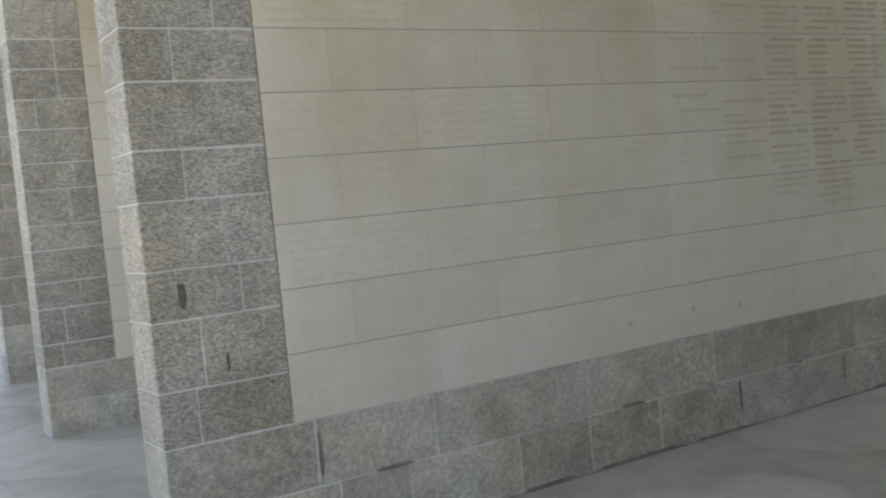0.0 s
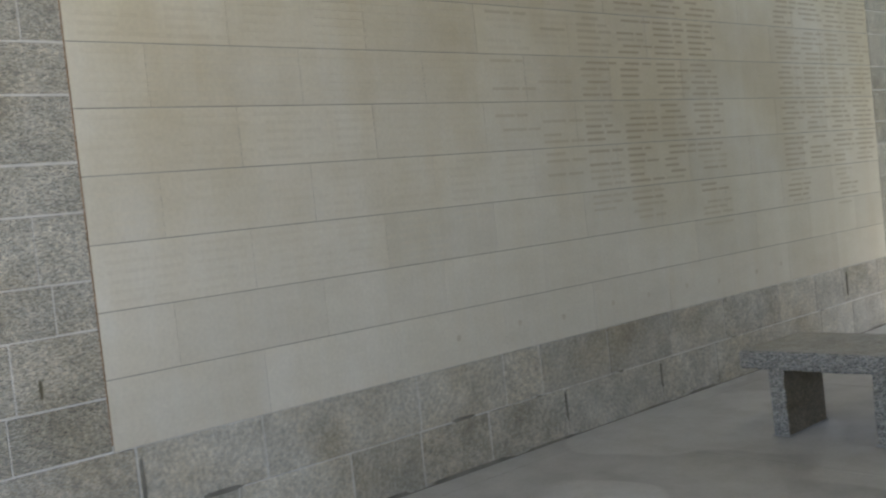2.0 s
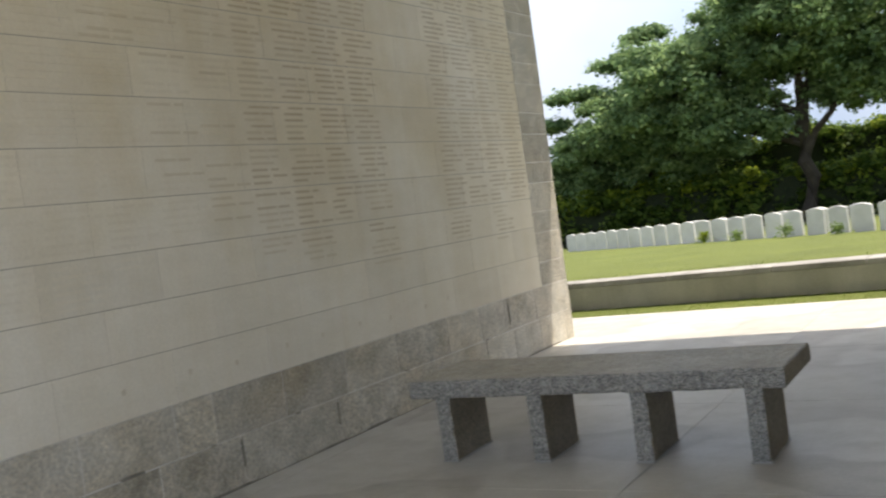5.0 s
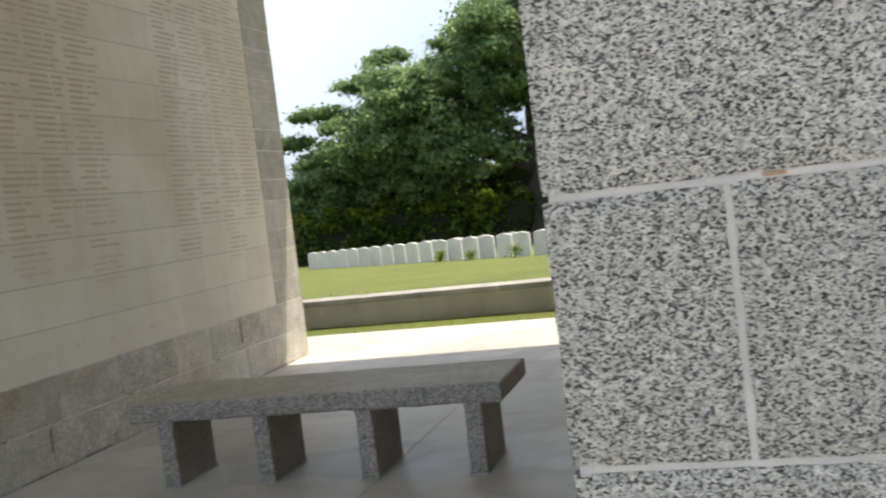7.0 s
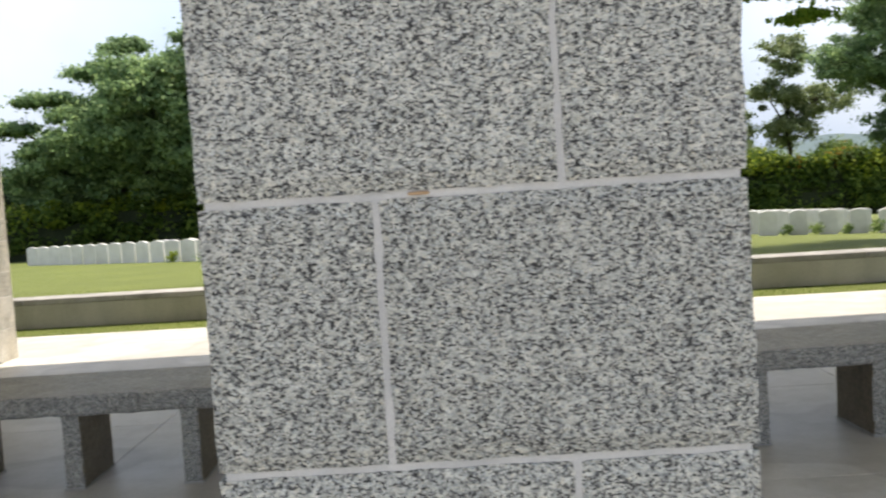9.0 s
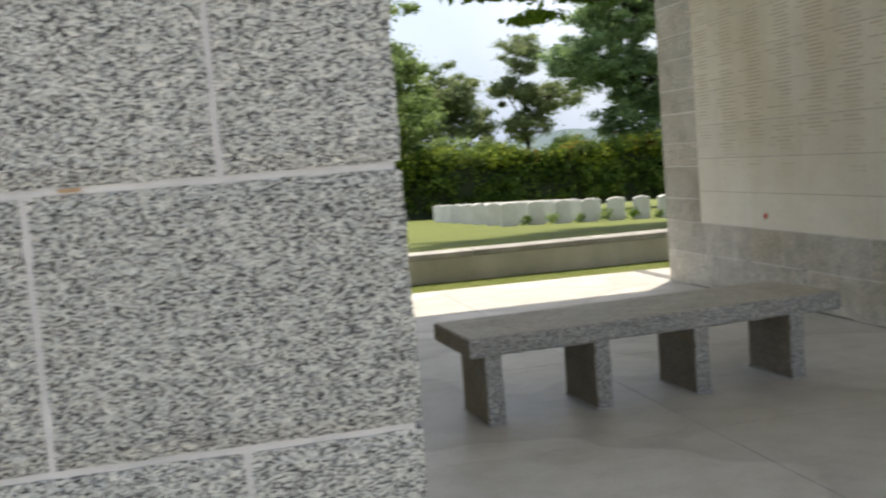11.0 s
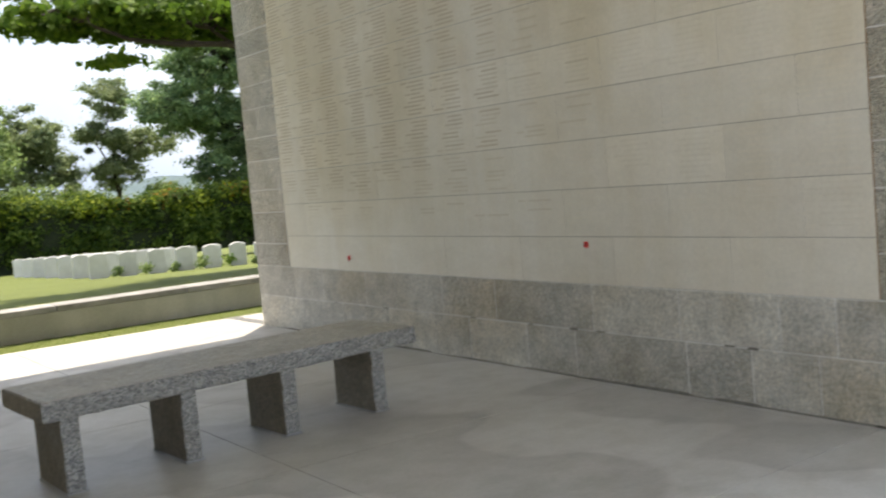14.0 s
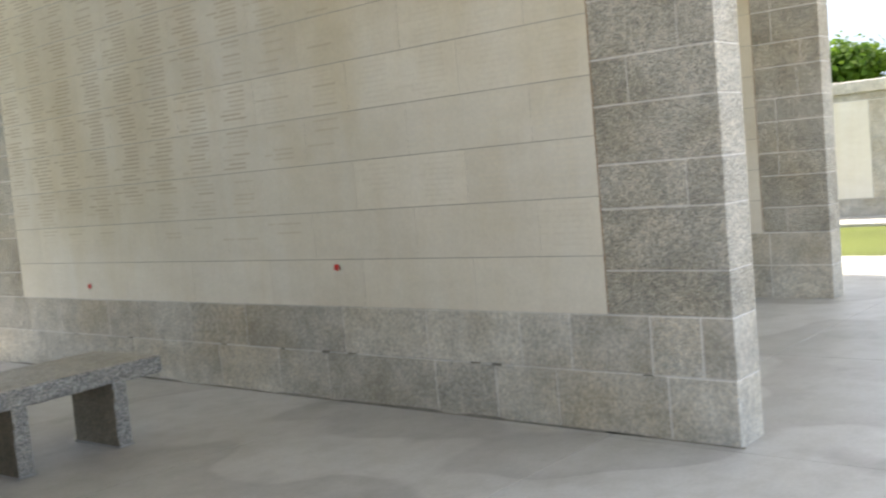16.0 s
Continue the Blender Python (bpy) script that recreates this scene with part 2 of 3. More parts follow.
HEDGE_CORE = plain("hedge_inner_shade", (0.012, 0.02, 0.006), (0.025, 0.035, 0.012), 3.0, 0.95, 0.8, 20, depth=0.05)
POPPY_RED = plain("red_paper", (0.55, 0.02, 0.015), (0.70, 0.04, 0.03), 40, 0.7, 0.1)
POPPY_BLACK = plain("black_button", (0.02, 0.02, 0.02), (0.04, 0.04, 0.04), 40, 0.5, 0.1)
STEEL = plain("galvanised_steel", (0.10, 0.105, 0.11), (0.15, 0.155, 0.16), 12, 0.5, 0.1)
HILL = plain("hazed_far_hill", (0.54, 0.60, 0.66), (0.60, 0.65, 0.70), 0.01, 1.0, 0.0)


# ---- mesh helpers ----
def add_box(bm, lo, hi, bevel=0.0):
    m = Matrix.LocRotScale([(a + b) / 2 for a, b in zip(lo, hi)], None, [b - a for a, b in zip(lo, hi)])
    made = bmesh.ops.create_cube(bm, size=1.0, matrix=m)["verts"]
    if bevel:
        edges = list({e for v in made for e in v.link_edges})
        bmesh.ops.bevel(bm, geom=edges, offset=bevel, segments=1, affect="EDGES", profile=0.5)
    return made


def mesh_from(name, bm, material):
    me = bpy.data.meshes.new(name)
    bm.normal_update()
    bm.to_mesh(me)
    bm.free()
    me.materials.append(material)
    return me


def thing(name, label="", category="", group="", kind="", data=None, at=(0, 0, 0)):
    ob = tagged(new(name, data), label, category, group, kind)
    ob.location = at
    return ob


def part(name, bm, material, parent, label=""):
    ob = new(name, mesh_from(name, bm, material))
    ob.parent = parent
    return tagged(ob, label)


def box_part(name, lo, hi, material, parent, bevel=0.004, label=""):
    bm = bmesh.new()
    add_box(bm, lo, hi, bevel)
    return part(name, bm, material, parent, label)


PIECES = {}


def piece(name, lo, hi, material, parent, bevel=0.004):
    """A block on a shared mesh of its size, placed under parent."""
    size = tuple(round(b - a, 3) for a, b in zip(lo, hi))
    key = (name, size, material.name, bevel)
    if key not in PIECES:
        bm = bmesh.new()
        add_box(bm, [-s / 2 for s in size], [s / 2 for s in size], bevel)
        PIECES[key] = mesh_from(name, bm, material)
    ob = new(name, PIECES[key])
    ob.location = [(a + b) / 2 for a, b in zip(lo, hi)]
    ob.parent = parent
    return ob


def quads(name, centres, normals, sizes, material, aspect=0.55, fold=0.0):
    """One mesh of many small leaf-like faces."""
    n = len(centres)
    rng = np.random.default_rng(n + len(name))
    nr = normals / (np.linalg.norm(normals, axis=1, keepdims=True) + 1e-9)
    u = np.cross(nr, rng.normal(size=(n, 3)))
    u /= np.linalg.norm(u, axis=1, keepdims=True) + 1e-9
    v = np.cross(nr, u)
    s = sizes[:, None]
    pts = np.stack([centres - u * s * 0.5, centres + v * s * aspect * 0.5 + nr * s * fold, centres + u * s * 0.5,
                    centres - v * s * aspect * 0.5 + nr * s * fold], 1).reshape(-1, 3)
    me = bpy.data.meshes.new(name)
    me.vertices.add(4 * n)
    me.vertices.foreach_set("co", pts.astype(np.float32).ravel())
    me.loops.add(4 * n)
    me.loops.foreach_set("vertex_index", np.arange(4 * n, dtype=np.int32))
    me.polygons.add(n)
    me.polygons.foreach_set("loop_start", np.arange(0, 4 * n, 4, dtype=np.int32))
    me.update(calc_edges=True)
    me.materials.append(material)
    return me


def limb(bm, pts, r0, r1, sides=7):
    rings = []
    for i, p in enumerate(pts):
        f = i / (len(pts) - 1)
        r = r0 + (r1 - r0) * f
        q = pts[min(i + 1, len(pts) - 1)] - pts[max(i - 1, 0)]
        rot = q.to_track_quat("Z", "Y").to_matrix()
        rings.append([bm.verts.new(p + rot @ Vector((math.cos(a) * r, math.sin(a) * r, 0))) for a in [2 * math.pi * k / sides for k in range(sides)]])
    for a, b in zip(rings, rings[1:]):
        for k in range(sides):
            bm.faces.new((a[k], a[(k + 1) % sides], b[(k + 1) % sides], b[k]))


# ---- ground ----
def edge_y(x):
    return 11.47 - 0.05 * x


def lawn_z(y, x=0.0):
    d = y - edge_y(max(-40.0, min(40.0, x))) - 0.19
    z = 0.25 - 0.038 * max(0.0, min(d, 45.0)) - 0.035 * max(0.0, min(x, 22.0) - 4.0) * max(0.0, min(1.0, d / 8.0))
    near_right = max(0.0, min(1.0, (x - 14.0) / 3.0)) * max(0.0, min(1.0, (30.0 - y) / 6.0))
    return z * (1 - near_right) - 0.02 * near_right


bm = bmesh.new()
xs = [-1500, -300, -90, -40] + [i * 2.0 for i in range(-15, 16)] + [40, 90, 300, 1500]
ys = [-1500, -80, -20, 0, 10, 11.49, 11.66, 13, 15, 17, 19, 21, 23, 26, 30, 34, 42, 57, 120, 400, 2500]
grid = []
for gy in ys:
    line = []
    for gx in xs:
        sx = max(-40, min(40, gx))
        y = gy - 0.05 * sx if 5 < gy < 100 else gy
        line.append(bm.verts.new((gx, y, -0.02 if gy < 11.5 else lawn_z(y, gx))))
    grid.append(line)
for r0, r1 in zip(grid, grid[1:]):
    for a, b, c, d in zip(r0, r0[1:], r1[1:], r1):
        bm.faces.new((a, b, c, d))
ground = thing("ground", "bright green mown lawn sloping gently away", "lawn", kind="structure", data=mesh_from("ground", bm, LAWN))

# floor: bed with separate concrete bays
FLOOR_X0, FLOOR_X1 = -17.0, 13.0
bm = bmesh.new()
c = [(FLOOR_X0, 0.29), (FLOOR_X1, 0.29), (FLOOR_X1, 10.74 - 0.05 * FLOOR_X1), (FLOOR_X0, 10.74 - 0.05 * FLOOR_X0)]
lo = [bm.verts.new((x, y, -0.12)) for x, y in c]
hi = [bm.verts.new((x, y, -0.004)) for x, y in c]
bm.faces.new(hi)
bm.faces.new(lo[::-1])
for i in range(4):
    bm.faces.new((lo[i], lo[(i + 1) % 4], hi[(i + 1) % 4], hi[i]))
floor = thing("floor", "pale grey concrete paving with faint joints and water stains", "floor", kind="structure",
              data=mesh_from("floor", bm, FLOOR_JOINT))

# unseen pale ground in front of the walls, added as a light reflector
bm = bmesh.new()
add_box(bm, (-24.0, -26.0, -0.1), (22.0, 0.28, -0.001), 0.0)
thing("forecourt", "unseen pale ground added to bounce light onto the walls", "paving", kind="structure", data=mesh_from("forecourt", bm, BOUNCE_GROUND))

# ceiling: flat slab over the walls
bm = bmesh.new()
add_box(bm, (-16.0, 1.7, 4.6), (12.75, 10.50, 5.05), 0.02)
ceiling = thing("ceiling", "flat white concrete roof slab over the walls", "ceiling", kind="structure", data=mesh_from("ceiling", bm, CEILING))

# low wall along the lawn
bm = bmesh.new()
WALL_A, WALL_B = -34.0, 14.5
for x0, x1 in ((WALL_A, WALL_B),):
    v = []
    for x in (x0, x1):
        y = edge_y(x)
        v.append([bm.verts.new((x, y, -0.1)), bm.verts.new((x, y + 0.26, -0.1)), bm.verts.new((x, y + 0.26, 0.235)), bm.verts.new((x, y, 0.235))])
    a, b = v
    for i in range(4):
        bm.faces.new((a[i], a[(i + 1) % 4], b[(i + 1) % 4], b[i]))
    bm.faces.new(a[::-1])
    bm.faces.new(b)
low_wall = thing("low_retaining_wall", "low grey rendered retaining wall holding up the lawn", "wall", kind="structure",
                 data=mesh_from("low_retaining_wall", bm, RETAIN))


# ---- memorial walls ----
ROOF = 4.6
COURSES = [0.0, 0.268, 0.533, 0.738, 0.994, 1.178, 1.428, 1.612, 1.860, 2.050, 2.305, 2.490, 2.745, 2.930, 3.30]
PANEL_ROWS = [0.537, 0.800, 1.051, 1.302, 1.557, 1.808, 2.055, 2.305, 2.555, 2.805, 3.055, 3.30]
COURSES_2 = [0.0, 0.285, 0.551, 0.752, 1.028, 1.227, 1.485, 1.690, 1.948, 2.152, 2.410, 2.615, 2.873, 3.078, 3.30]
COURSES_3 = [0.0, 0.228, 0.464, 0.62, 0.859, 1.033, 1.25, 1.415, 1.652, 1.827, 2.052, 2.25, 2.45, 2.65, 3.30]
ROWS_2 = [0.556, 0.820, 1.090, 1.361, 1.632, 1.903, 2.174, 2.445, 2.716, 2.987, 3.30]
J = 0.0019


def split(rng, a, b, low, high):
    cuts = [a]
    while b - cuts[-1] > high * 1.35:
        cuts.append(round(cuts[-1] + rng.choice([low, (low * 2 + high) / 3, (low + high * 2) / 3, high]), 3))
    return cuts + [b]


def fill(rng, a, b, known):
    """Block edges from a to b: the known ones, and more where they stand far apart."""
    marks = [a, *known, b]
    cuts = [a]
    for p, q in zip(marks, marks[1:]):
        cuts += split(rng, p, q, 0.40, 0.68)[1:]
    return cuts


def name_wall(name, label, face, out, near, far, p_near, p_far, thick, seed, slab, detail=True, blank=(99, 99), low=(), high=(), base_line=0.86, lines=6, words=(0.13, 0.21), courses=COURSES, rows=PANEL_ROWS):
    """A wall along y. face: x of its visible side, which looks towards out (+1 or -1)."""
    rng = random.Random(seed)
    x0, x1 = (face - thick, face) if out > 0 else (face, face + thick)
    bm = bmesh.new()
    add_box(bm, (x0 + 0.0035, near + 0.004, -0.02), (x1 - 0.0035, far - 0.004, ROOF))
    wall = thing(name, label, "memorial wall", kind="structure", data=mesh_from(name, bm, MORTAR))
    # granite base of two courses
    for k in (0, 1):
        cuts = fill(rng, near, far, (low, high)[k])
        for a, b in zip(cuts, cuts[1:]):
            sink = rng.choice([0, 0, 0.001, 0.002])
            piece("granite_block", (x0 + sink, a + J * (a > near), courses[k] + (J if k else -0.01)),
                  (x1 - sink, b - J * (b < far), courses[k + 1] - J), GRANITE_SAWN if rng.random() < 0.6 else GRANITE, wall)
    box_part("panel_bed", (x0 + 0.0025, p_near - 0.003, rows[0] - 0.004), (x1 - 0.0025, p_far + 0.003, 3.30), PANEL_GAP, wall, 0)
    for z in (3.30, 3.73, 4.16):
        y = near
        while y < far - 0.01:
            e = min(y + 1.5, far)
            piece("granite_block", (x0, y + J, z + J), (x1, e - J, z + 0.44 - J), GRANITE, wall)
            y = e
    # granite ends
    for k in range(2, len(courses) - 1):
        for a, b in ((near, p_near - 0.004), (p_far + 0.004, far)):
            w = b - a
            cut = a + w * (rng.choice([0.28, 0.36, 0.62, 0.7]) if rng.random() < 0.8 and a == near else 9)
            spans = [(a, cut), (cut, b)] if cut < b else [(a, b)]
            for s, e in spans:
                sink = rng.choice([0, 0, 0.001, 0.002])
                piece("granite_block", (x0 + sink, s + 0.0011 * (s > a), courses[k] + 0.0026), (x1 - sink, e - 0.0011 * (e < b), courses[k + 1] - 0.0026), GRANITE_STRIP, wall)
    box_part("edge_seal", (x0 + 0.0005, p_near - 0.0055, 0.56), (x1 - 0.0005, p_near - 0.0005, 3.30), RUST, wall, 0, "rust-brown joint")
    # cream slabs in half bond
    ink_dark, ink_mid, ink_faint = [], [], []
    for k in range(len(rows) - 1):
        z0, z1 = rows[k] + 0.0018, rows[k + 1] - 0.002
        if k == 0:
            z0 = rows[0] - 0.003
        y = p_near + (slab * 0.43 if k % 2 else slab * 0.96)
        cuts = [p_near]
        while y < p_far - slab * 0.3:
            cuts.append(round(y, 3))
            y += slab
        cuts.append(p_far)
        for a, b in zip(cuts, cuts[1:]):
            sink = rng.choice([0.0, 0.0004, 0.0008])
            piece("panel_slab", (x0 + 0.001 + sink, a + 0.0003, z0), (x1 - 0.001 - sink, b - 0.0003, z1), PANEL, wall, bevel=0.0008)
    # rows of carved names, column by column
    if detail:
        pitch = slab / 2
        y = p_near + 0.05
        while y + 0.2 < p_far:
            low_z = base_line + 0.245 * rng.choice([0, 0, 0, 1]) + rng.uniform(0, 0.12)
            if blank[0] < y < blank[1]:
                y += pitch
                continue
            tone = rng.random()
            for k in range(len(rows) - 1):
                deep = 0.16 + 0.18 * tone + 0.12 * rng.random()
                step = (rows[k + 1] - rows[k] - 0.03) / lines
                for i in range(lines):
                    z = rows[k] + 0.015 + step * (i + 0.5)
                    if z < low_z or rng.random() < 0.04:
                        continue
                    s = y + (0.0 if rng.random() < 0.75 else 0.05)
                    first = rng.uniform(*words)
                    bars = [(s, s + first)]
                    if rng.random() < (0.75 if lines < 8 else 0.2):
                        g = s + first + rng.uniform(0.012, 0.03)
                        bars.append((g, min(g + rng.uniform(0.06, 0.13), y + pitch * 0.94)))
                    darkened = min(1.0, max(0.0, (y - p_near) / (p_far - p_near) * 2.6 - 0.62)) * min(1.0, max(0.2, (z - 0.6) / 1.0))
                    ink = darkened - deep - 0.5 * rng.random()
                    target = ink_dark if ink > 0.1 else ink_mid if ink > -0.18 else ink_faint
                    for a, b in bars:
                        target.append((a, b, z - 0.2 * step, z + 0.2 * step))
            y += pitch
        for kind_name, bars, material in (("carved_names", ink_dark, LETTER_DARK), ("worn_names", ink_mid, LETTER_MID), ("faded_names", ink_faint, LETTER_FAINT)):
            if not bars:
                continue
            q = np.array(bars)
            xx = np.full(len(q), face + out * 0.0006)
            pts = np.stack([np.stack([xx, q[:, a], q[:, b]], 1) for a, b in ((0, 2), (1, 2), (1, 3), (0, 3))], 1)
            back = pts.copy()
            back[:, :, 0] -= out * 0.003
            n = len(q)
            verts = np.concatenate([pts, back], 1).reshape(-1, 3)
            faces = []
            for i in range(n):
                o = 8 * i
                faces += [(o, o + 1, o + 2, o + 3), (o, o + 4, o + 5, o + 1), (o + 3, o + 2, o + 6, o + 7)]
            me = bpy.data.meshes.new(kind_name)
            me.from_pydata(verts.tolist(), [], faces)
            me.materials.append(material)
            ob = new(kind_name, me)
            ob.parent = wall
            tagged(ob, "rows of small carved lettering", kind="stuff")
    return wall


wall_1 = name_wall("wall_1", "granite-framed cream stone wall carved with rows of names", -1.80, 1, 2.115, 9.61, 2.625, 9.07, 0.27, 11, 0.71, blank=(6.894, 7.551), base_line=0.98,
                   low=(3.118, 3.682, 4.093, 4.544, 5.119, 5.981, 6.576), high=(2.707, 3.261, 4.103, 4.678, 4.955, 5.519, 6.114, 7.89))
wall_2 = name_wall("wall_2", "granite-framed cream stone wall carved with names, red poppies tucked at its foot", 6.09, -1, 2.915, 9.58, 3.515, 8.93, 0.235, 23, 0.785, courses=COURSES_2, rows=ROWS_2, lines=9, words=(0.15, 0.22),
                   low=(3.234, 4.188, 5.414, 5.846, 6.428), high=(3.063, 3.304, 3.726, 4.017, 4.62, 5.253, 6.127))
wall_3 = name_wall("wall_3", "granite-framed cream stone wall standing behind another", -5.26, 1, 2.37, 9.6, 2.84, 8.9, 0.28, 37, 0.69, detail=False, courses=COURSES_3, rows=[z - 0.085 for z in PANEL_ROWS])
wall_4 = name_wall("wall_4", "granite-framed cream stone wall at the end of the row", -8.3, 1, 2.60, 9.8, 3.10, 9.1, 0.30, 41, 0.69, detail=False)
wall_5 = name_wall("wall_5", "granite-framed cream stone wall beside the open lawn", 10.12, -1, 3.925, 9.2, 4.47, 8.6, 0.22, 53, 0.78, detail=False)

def rough_block(lo, hi, material, parent, seed):
    """A block whose front is split into a fine net, with chipped arrises."""
    bm = bmesh.new()
    nx, nz = max(3, int((hi[0] - lo[0]) / 0.012)), max(3, int((hi[2] - lo[2]) / 0.012))
    net = {}
    for i in range(nx + 1):
        for k in range(nz + 1):
            x, z = lo[0] + (hi[0] - lo[0]) * i / nx, lo[2] + (hi[2] - lo[2]) * k / nz
            rim = i in (0, nx) or k in (0, nz)
            n1 = noise.noise((x * 60, seed, z * 60))
            n2 = noise.noise((x * 140, seed + 9, z * 140))
            if rim:
                x += n2 * 0.0022 * (i in (0, nx))
                z += n1 * 0.0016 * (k in (0, nz))
            net[i, k] = bm.verts.new((x, lo[1] + (0.0045 if rim else 0.0008) + abs(n1) * 0.0015 * rim - n2 * 0.0008, z))
    for i in range(nx):
        for k in range(nz):
            bm.faces.new((net[i, k], net[i + 1, k], net[i + 1, k + 1], net[i, k + 1]))
    ring = [(i, 0) for i in range(nx)] + [(nx, k) for k in range(nz)] + [(i, nz) for i in range(nx, 0, -1)] + [(0, k) for k in range(nz, 0, -1)]
    back = [bm.verts.new((net[r].co.x, hi[1], net[r].co.z)) for r in ring]
    for j in range(len(ring)):
        q = (j + 1) % len(ring)
        bm.faces.new((net[ring[q]], net[ring[j]], back[j], back[q]))
    ob = part("granite_block", bm, material, parent)
    return ob


# the wall whose end the camera passes
CX0, CX1, CY0, CY1 = 1.845, 2.245, 1.935, 9.47
bm = bmesh.new()
add_box(bm, (CX0 + 0.005, CY0 + 0.006, -0.02), (CX1 - 0.005, CY1 - 0.005, ROOF))
wall_6 = thing("wall_6", "end of a speckled grey granite wall with white mortar joints", "memorial wall", kind="structure",
               data=mesh_from("wall_6", bm, MORTAR_GREY))
zs = [0.0, 0.24, 0.45, 0.65, 0.855, 1.064, 1.265, 1.45, 1.66, 1.84, 2.05, 2.24, 2.45, 2.64, 2.85, 3.05, 3.30, 3.7, 4.15, 4.6]
g = 0.0028
for k in range(len(zs) - 1):
    cut = CX0 + (0.130 if k % 2 else 0.266)
    for a, b in ((CX0, cut), (cut, CX1)):
        rough_block((a + g * (a > CX0), CY0, zs[k] + g - 0.02 * (k == 0)), (b - g * (b < CX1), CY0 + 0.5, zs[k + 1] - g), GRANITE_NEAR, wall_6, k * 7 + int(a * 50))
    y = CY0 + 0.5 + g * 2
    while y < CY1 - 0.2:
        e = min(y + 0.85, CY1)
        piece("granite_block", (CX0, y, zs[k] + g - 0.02 * (k == 0)), (CX1, e - g * 2, zs[k + 1] - g), GRANITE, wall_6, bevel=0.004)
        y = e


def mark(name, label, lo, hi, material, parent, seed):
    """A worn spot or open joint: a thin uneven patch set just proud of the stone."""
    rng = random.Random(seed)
    bm = bmesh.new()
    made = add_box(bm, lo, hi)
    bmesh.ops.subdivide_edges(bm, edges=bm.edges[:], cuts=3)
    mid = [(a + b) / 2 for a, b in zip(lo, hi)]
    for v in bm.verts:
        for i in (1, 2):
            f = abs(v.co[3 - i] - mid[3 - i]) / (hi[3 - i] - lo[3 - i])
            v.co[i] = mid[i] + (v.co[i] - mid[i]) * (1 - 1.1 * f * f) * rng.uniform(0.75, 1.1)
    return part(name, bm, material, parent, label)


for y0, z0, y1, z1 in ((2.712, 0.3, 2.73, 0.5), (2.953, 0.262, 3.138, 0.282), (4.288, 0.264, 4.452, 0.28), (5.114, 0.09, 5.129, 0.262), (5.976, 0.1, 5.991, 0.25), (8.362, 0.3, 8.382, 0.5)):
    mark("open_joint", "dark open joint", (-1.805, y0, z0), (-1.7965, y1, z1), DARK_GAP, wall_1, int(y0 * 100))
for y0, z0, y1, z1 in ((4.68, 0.0, 5.384, 0.014), (3.374, 0.0, 4.379, 0.01), (5.986, 0.0, 6.589, 0.012), (5.384, 0.277, 5.454, 0.293), (4.138, 0.277, 4.208, 0.291)):
    mark("open_joint", "dark open joint", (6.0865, y0, z0), (6.095, y1, z1), DARK_GAP, wall_2, int(y0 * 100))
rng = random.Random(44)
for wall, x0, x1, y_from, y_to, z_mid in ((wall_1, -1.805, -1.7968, 3.0, 9.0, 0.268), (wall_2, 6.0868, 6.095, 3.3, 8.8, 0.285)):
    y = y_from
    while y < y_to:
        w = rng.uniform(0.03, 0.09)
        mark("open_joint", "dark open joint", (x0, y, z_mid - 0.004), (x1, y + w, z_mid + rng.uniform(0.002, 0.006)), DARK_GAP, wall, int(y * 90))
        y += w + rng.uniform(0.5, 1.4)
    y = y_from
    while y < y_to:
        w = rng.uniform(0.3, 0.75)
        mark("foot_gap", "crumbled dark gap at the foot", (x0, y, -0.004), (x1, y + w, rng.uniform(0.010, 0.022)), DARK_GAP, wall, int(y * 70))
        y += w + rng.uniform(0.05, 0.5)
rng = random.Random(14)
for i in range(9):
    y, z = 4.42 + i * 0.38 + rng.uniform(-0.05, 0.05), 0.625 + rng.uniform(0, 0.03)
    mark("smudge", "small faint brown smudge", (-1.805, y, z), (-1.7992, y + 0.03, z + 0.032), LETTER_MID, wall_1, i)
box_part("foot_joint", (-1.81, 2.2, 0.0), (-1.7982, 9.3, 0.005), DARK_GAP, wall_1, 0, "dark gritty joint at the foot")
box_part("foot_joint", (6.0882, 2.9, 0.0), (6.10, 9.3, 0.005), DARK_GAP, wall_2, 0, "dark gritty joint at the foot")
mark("stain", "dark damp stain", (-1.805, 2.222, 1.03), (-1.7985, 2.257, 1.135), STAIN, wall_1, 4)
mark("stain", "brown damp stain", (-1.805, 2.38, 0.78), (-1.7985, 2.395, 0.85), STAIN, wall_1, 5)
bm = bmesh.new()
add_box(bm, (1.999, 1.9376, 1.2642), (2.015, 1.95, 1.2668), 0.001)
part("mortar_chip", bm, RUST, wall_6, "rust-brown spot in the mortar")

drain = thing("drain_channel", "grey steel drain cover let into the paving", "drain")
box_part("frame", (6.10, 9.52, -0.02), (6.21, 10.42, 0.004), STEEL, drain, 0.001)
for i in range(14):
    box_part("slot", (6.115, 9.56 + i * 0.061, 0.0), (6.195, 9.575 + i * 0.061, 0.0052), DARK_GAP, drain, 0)

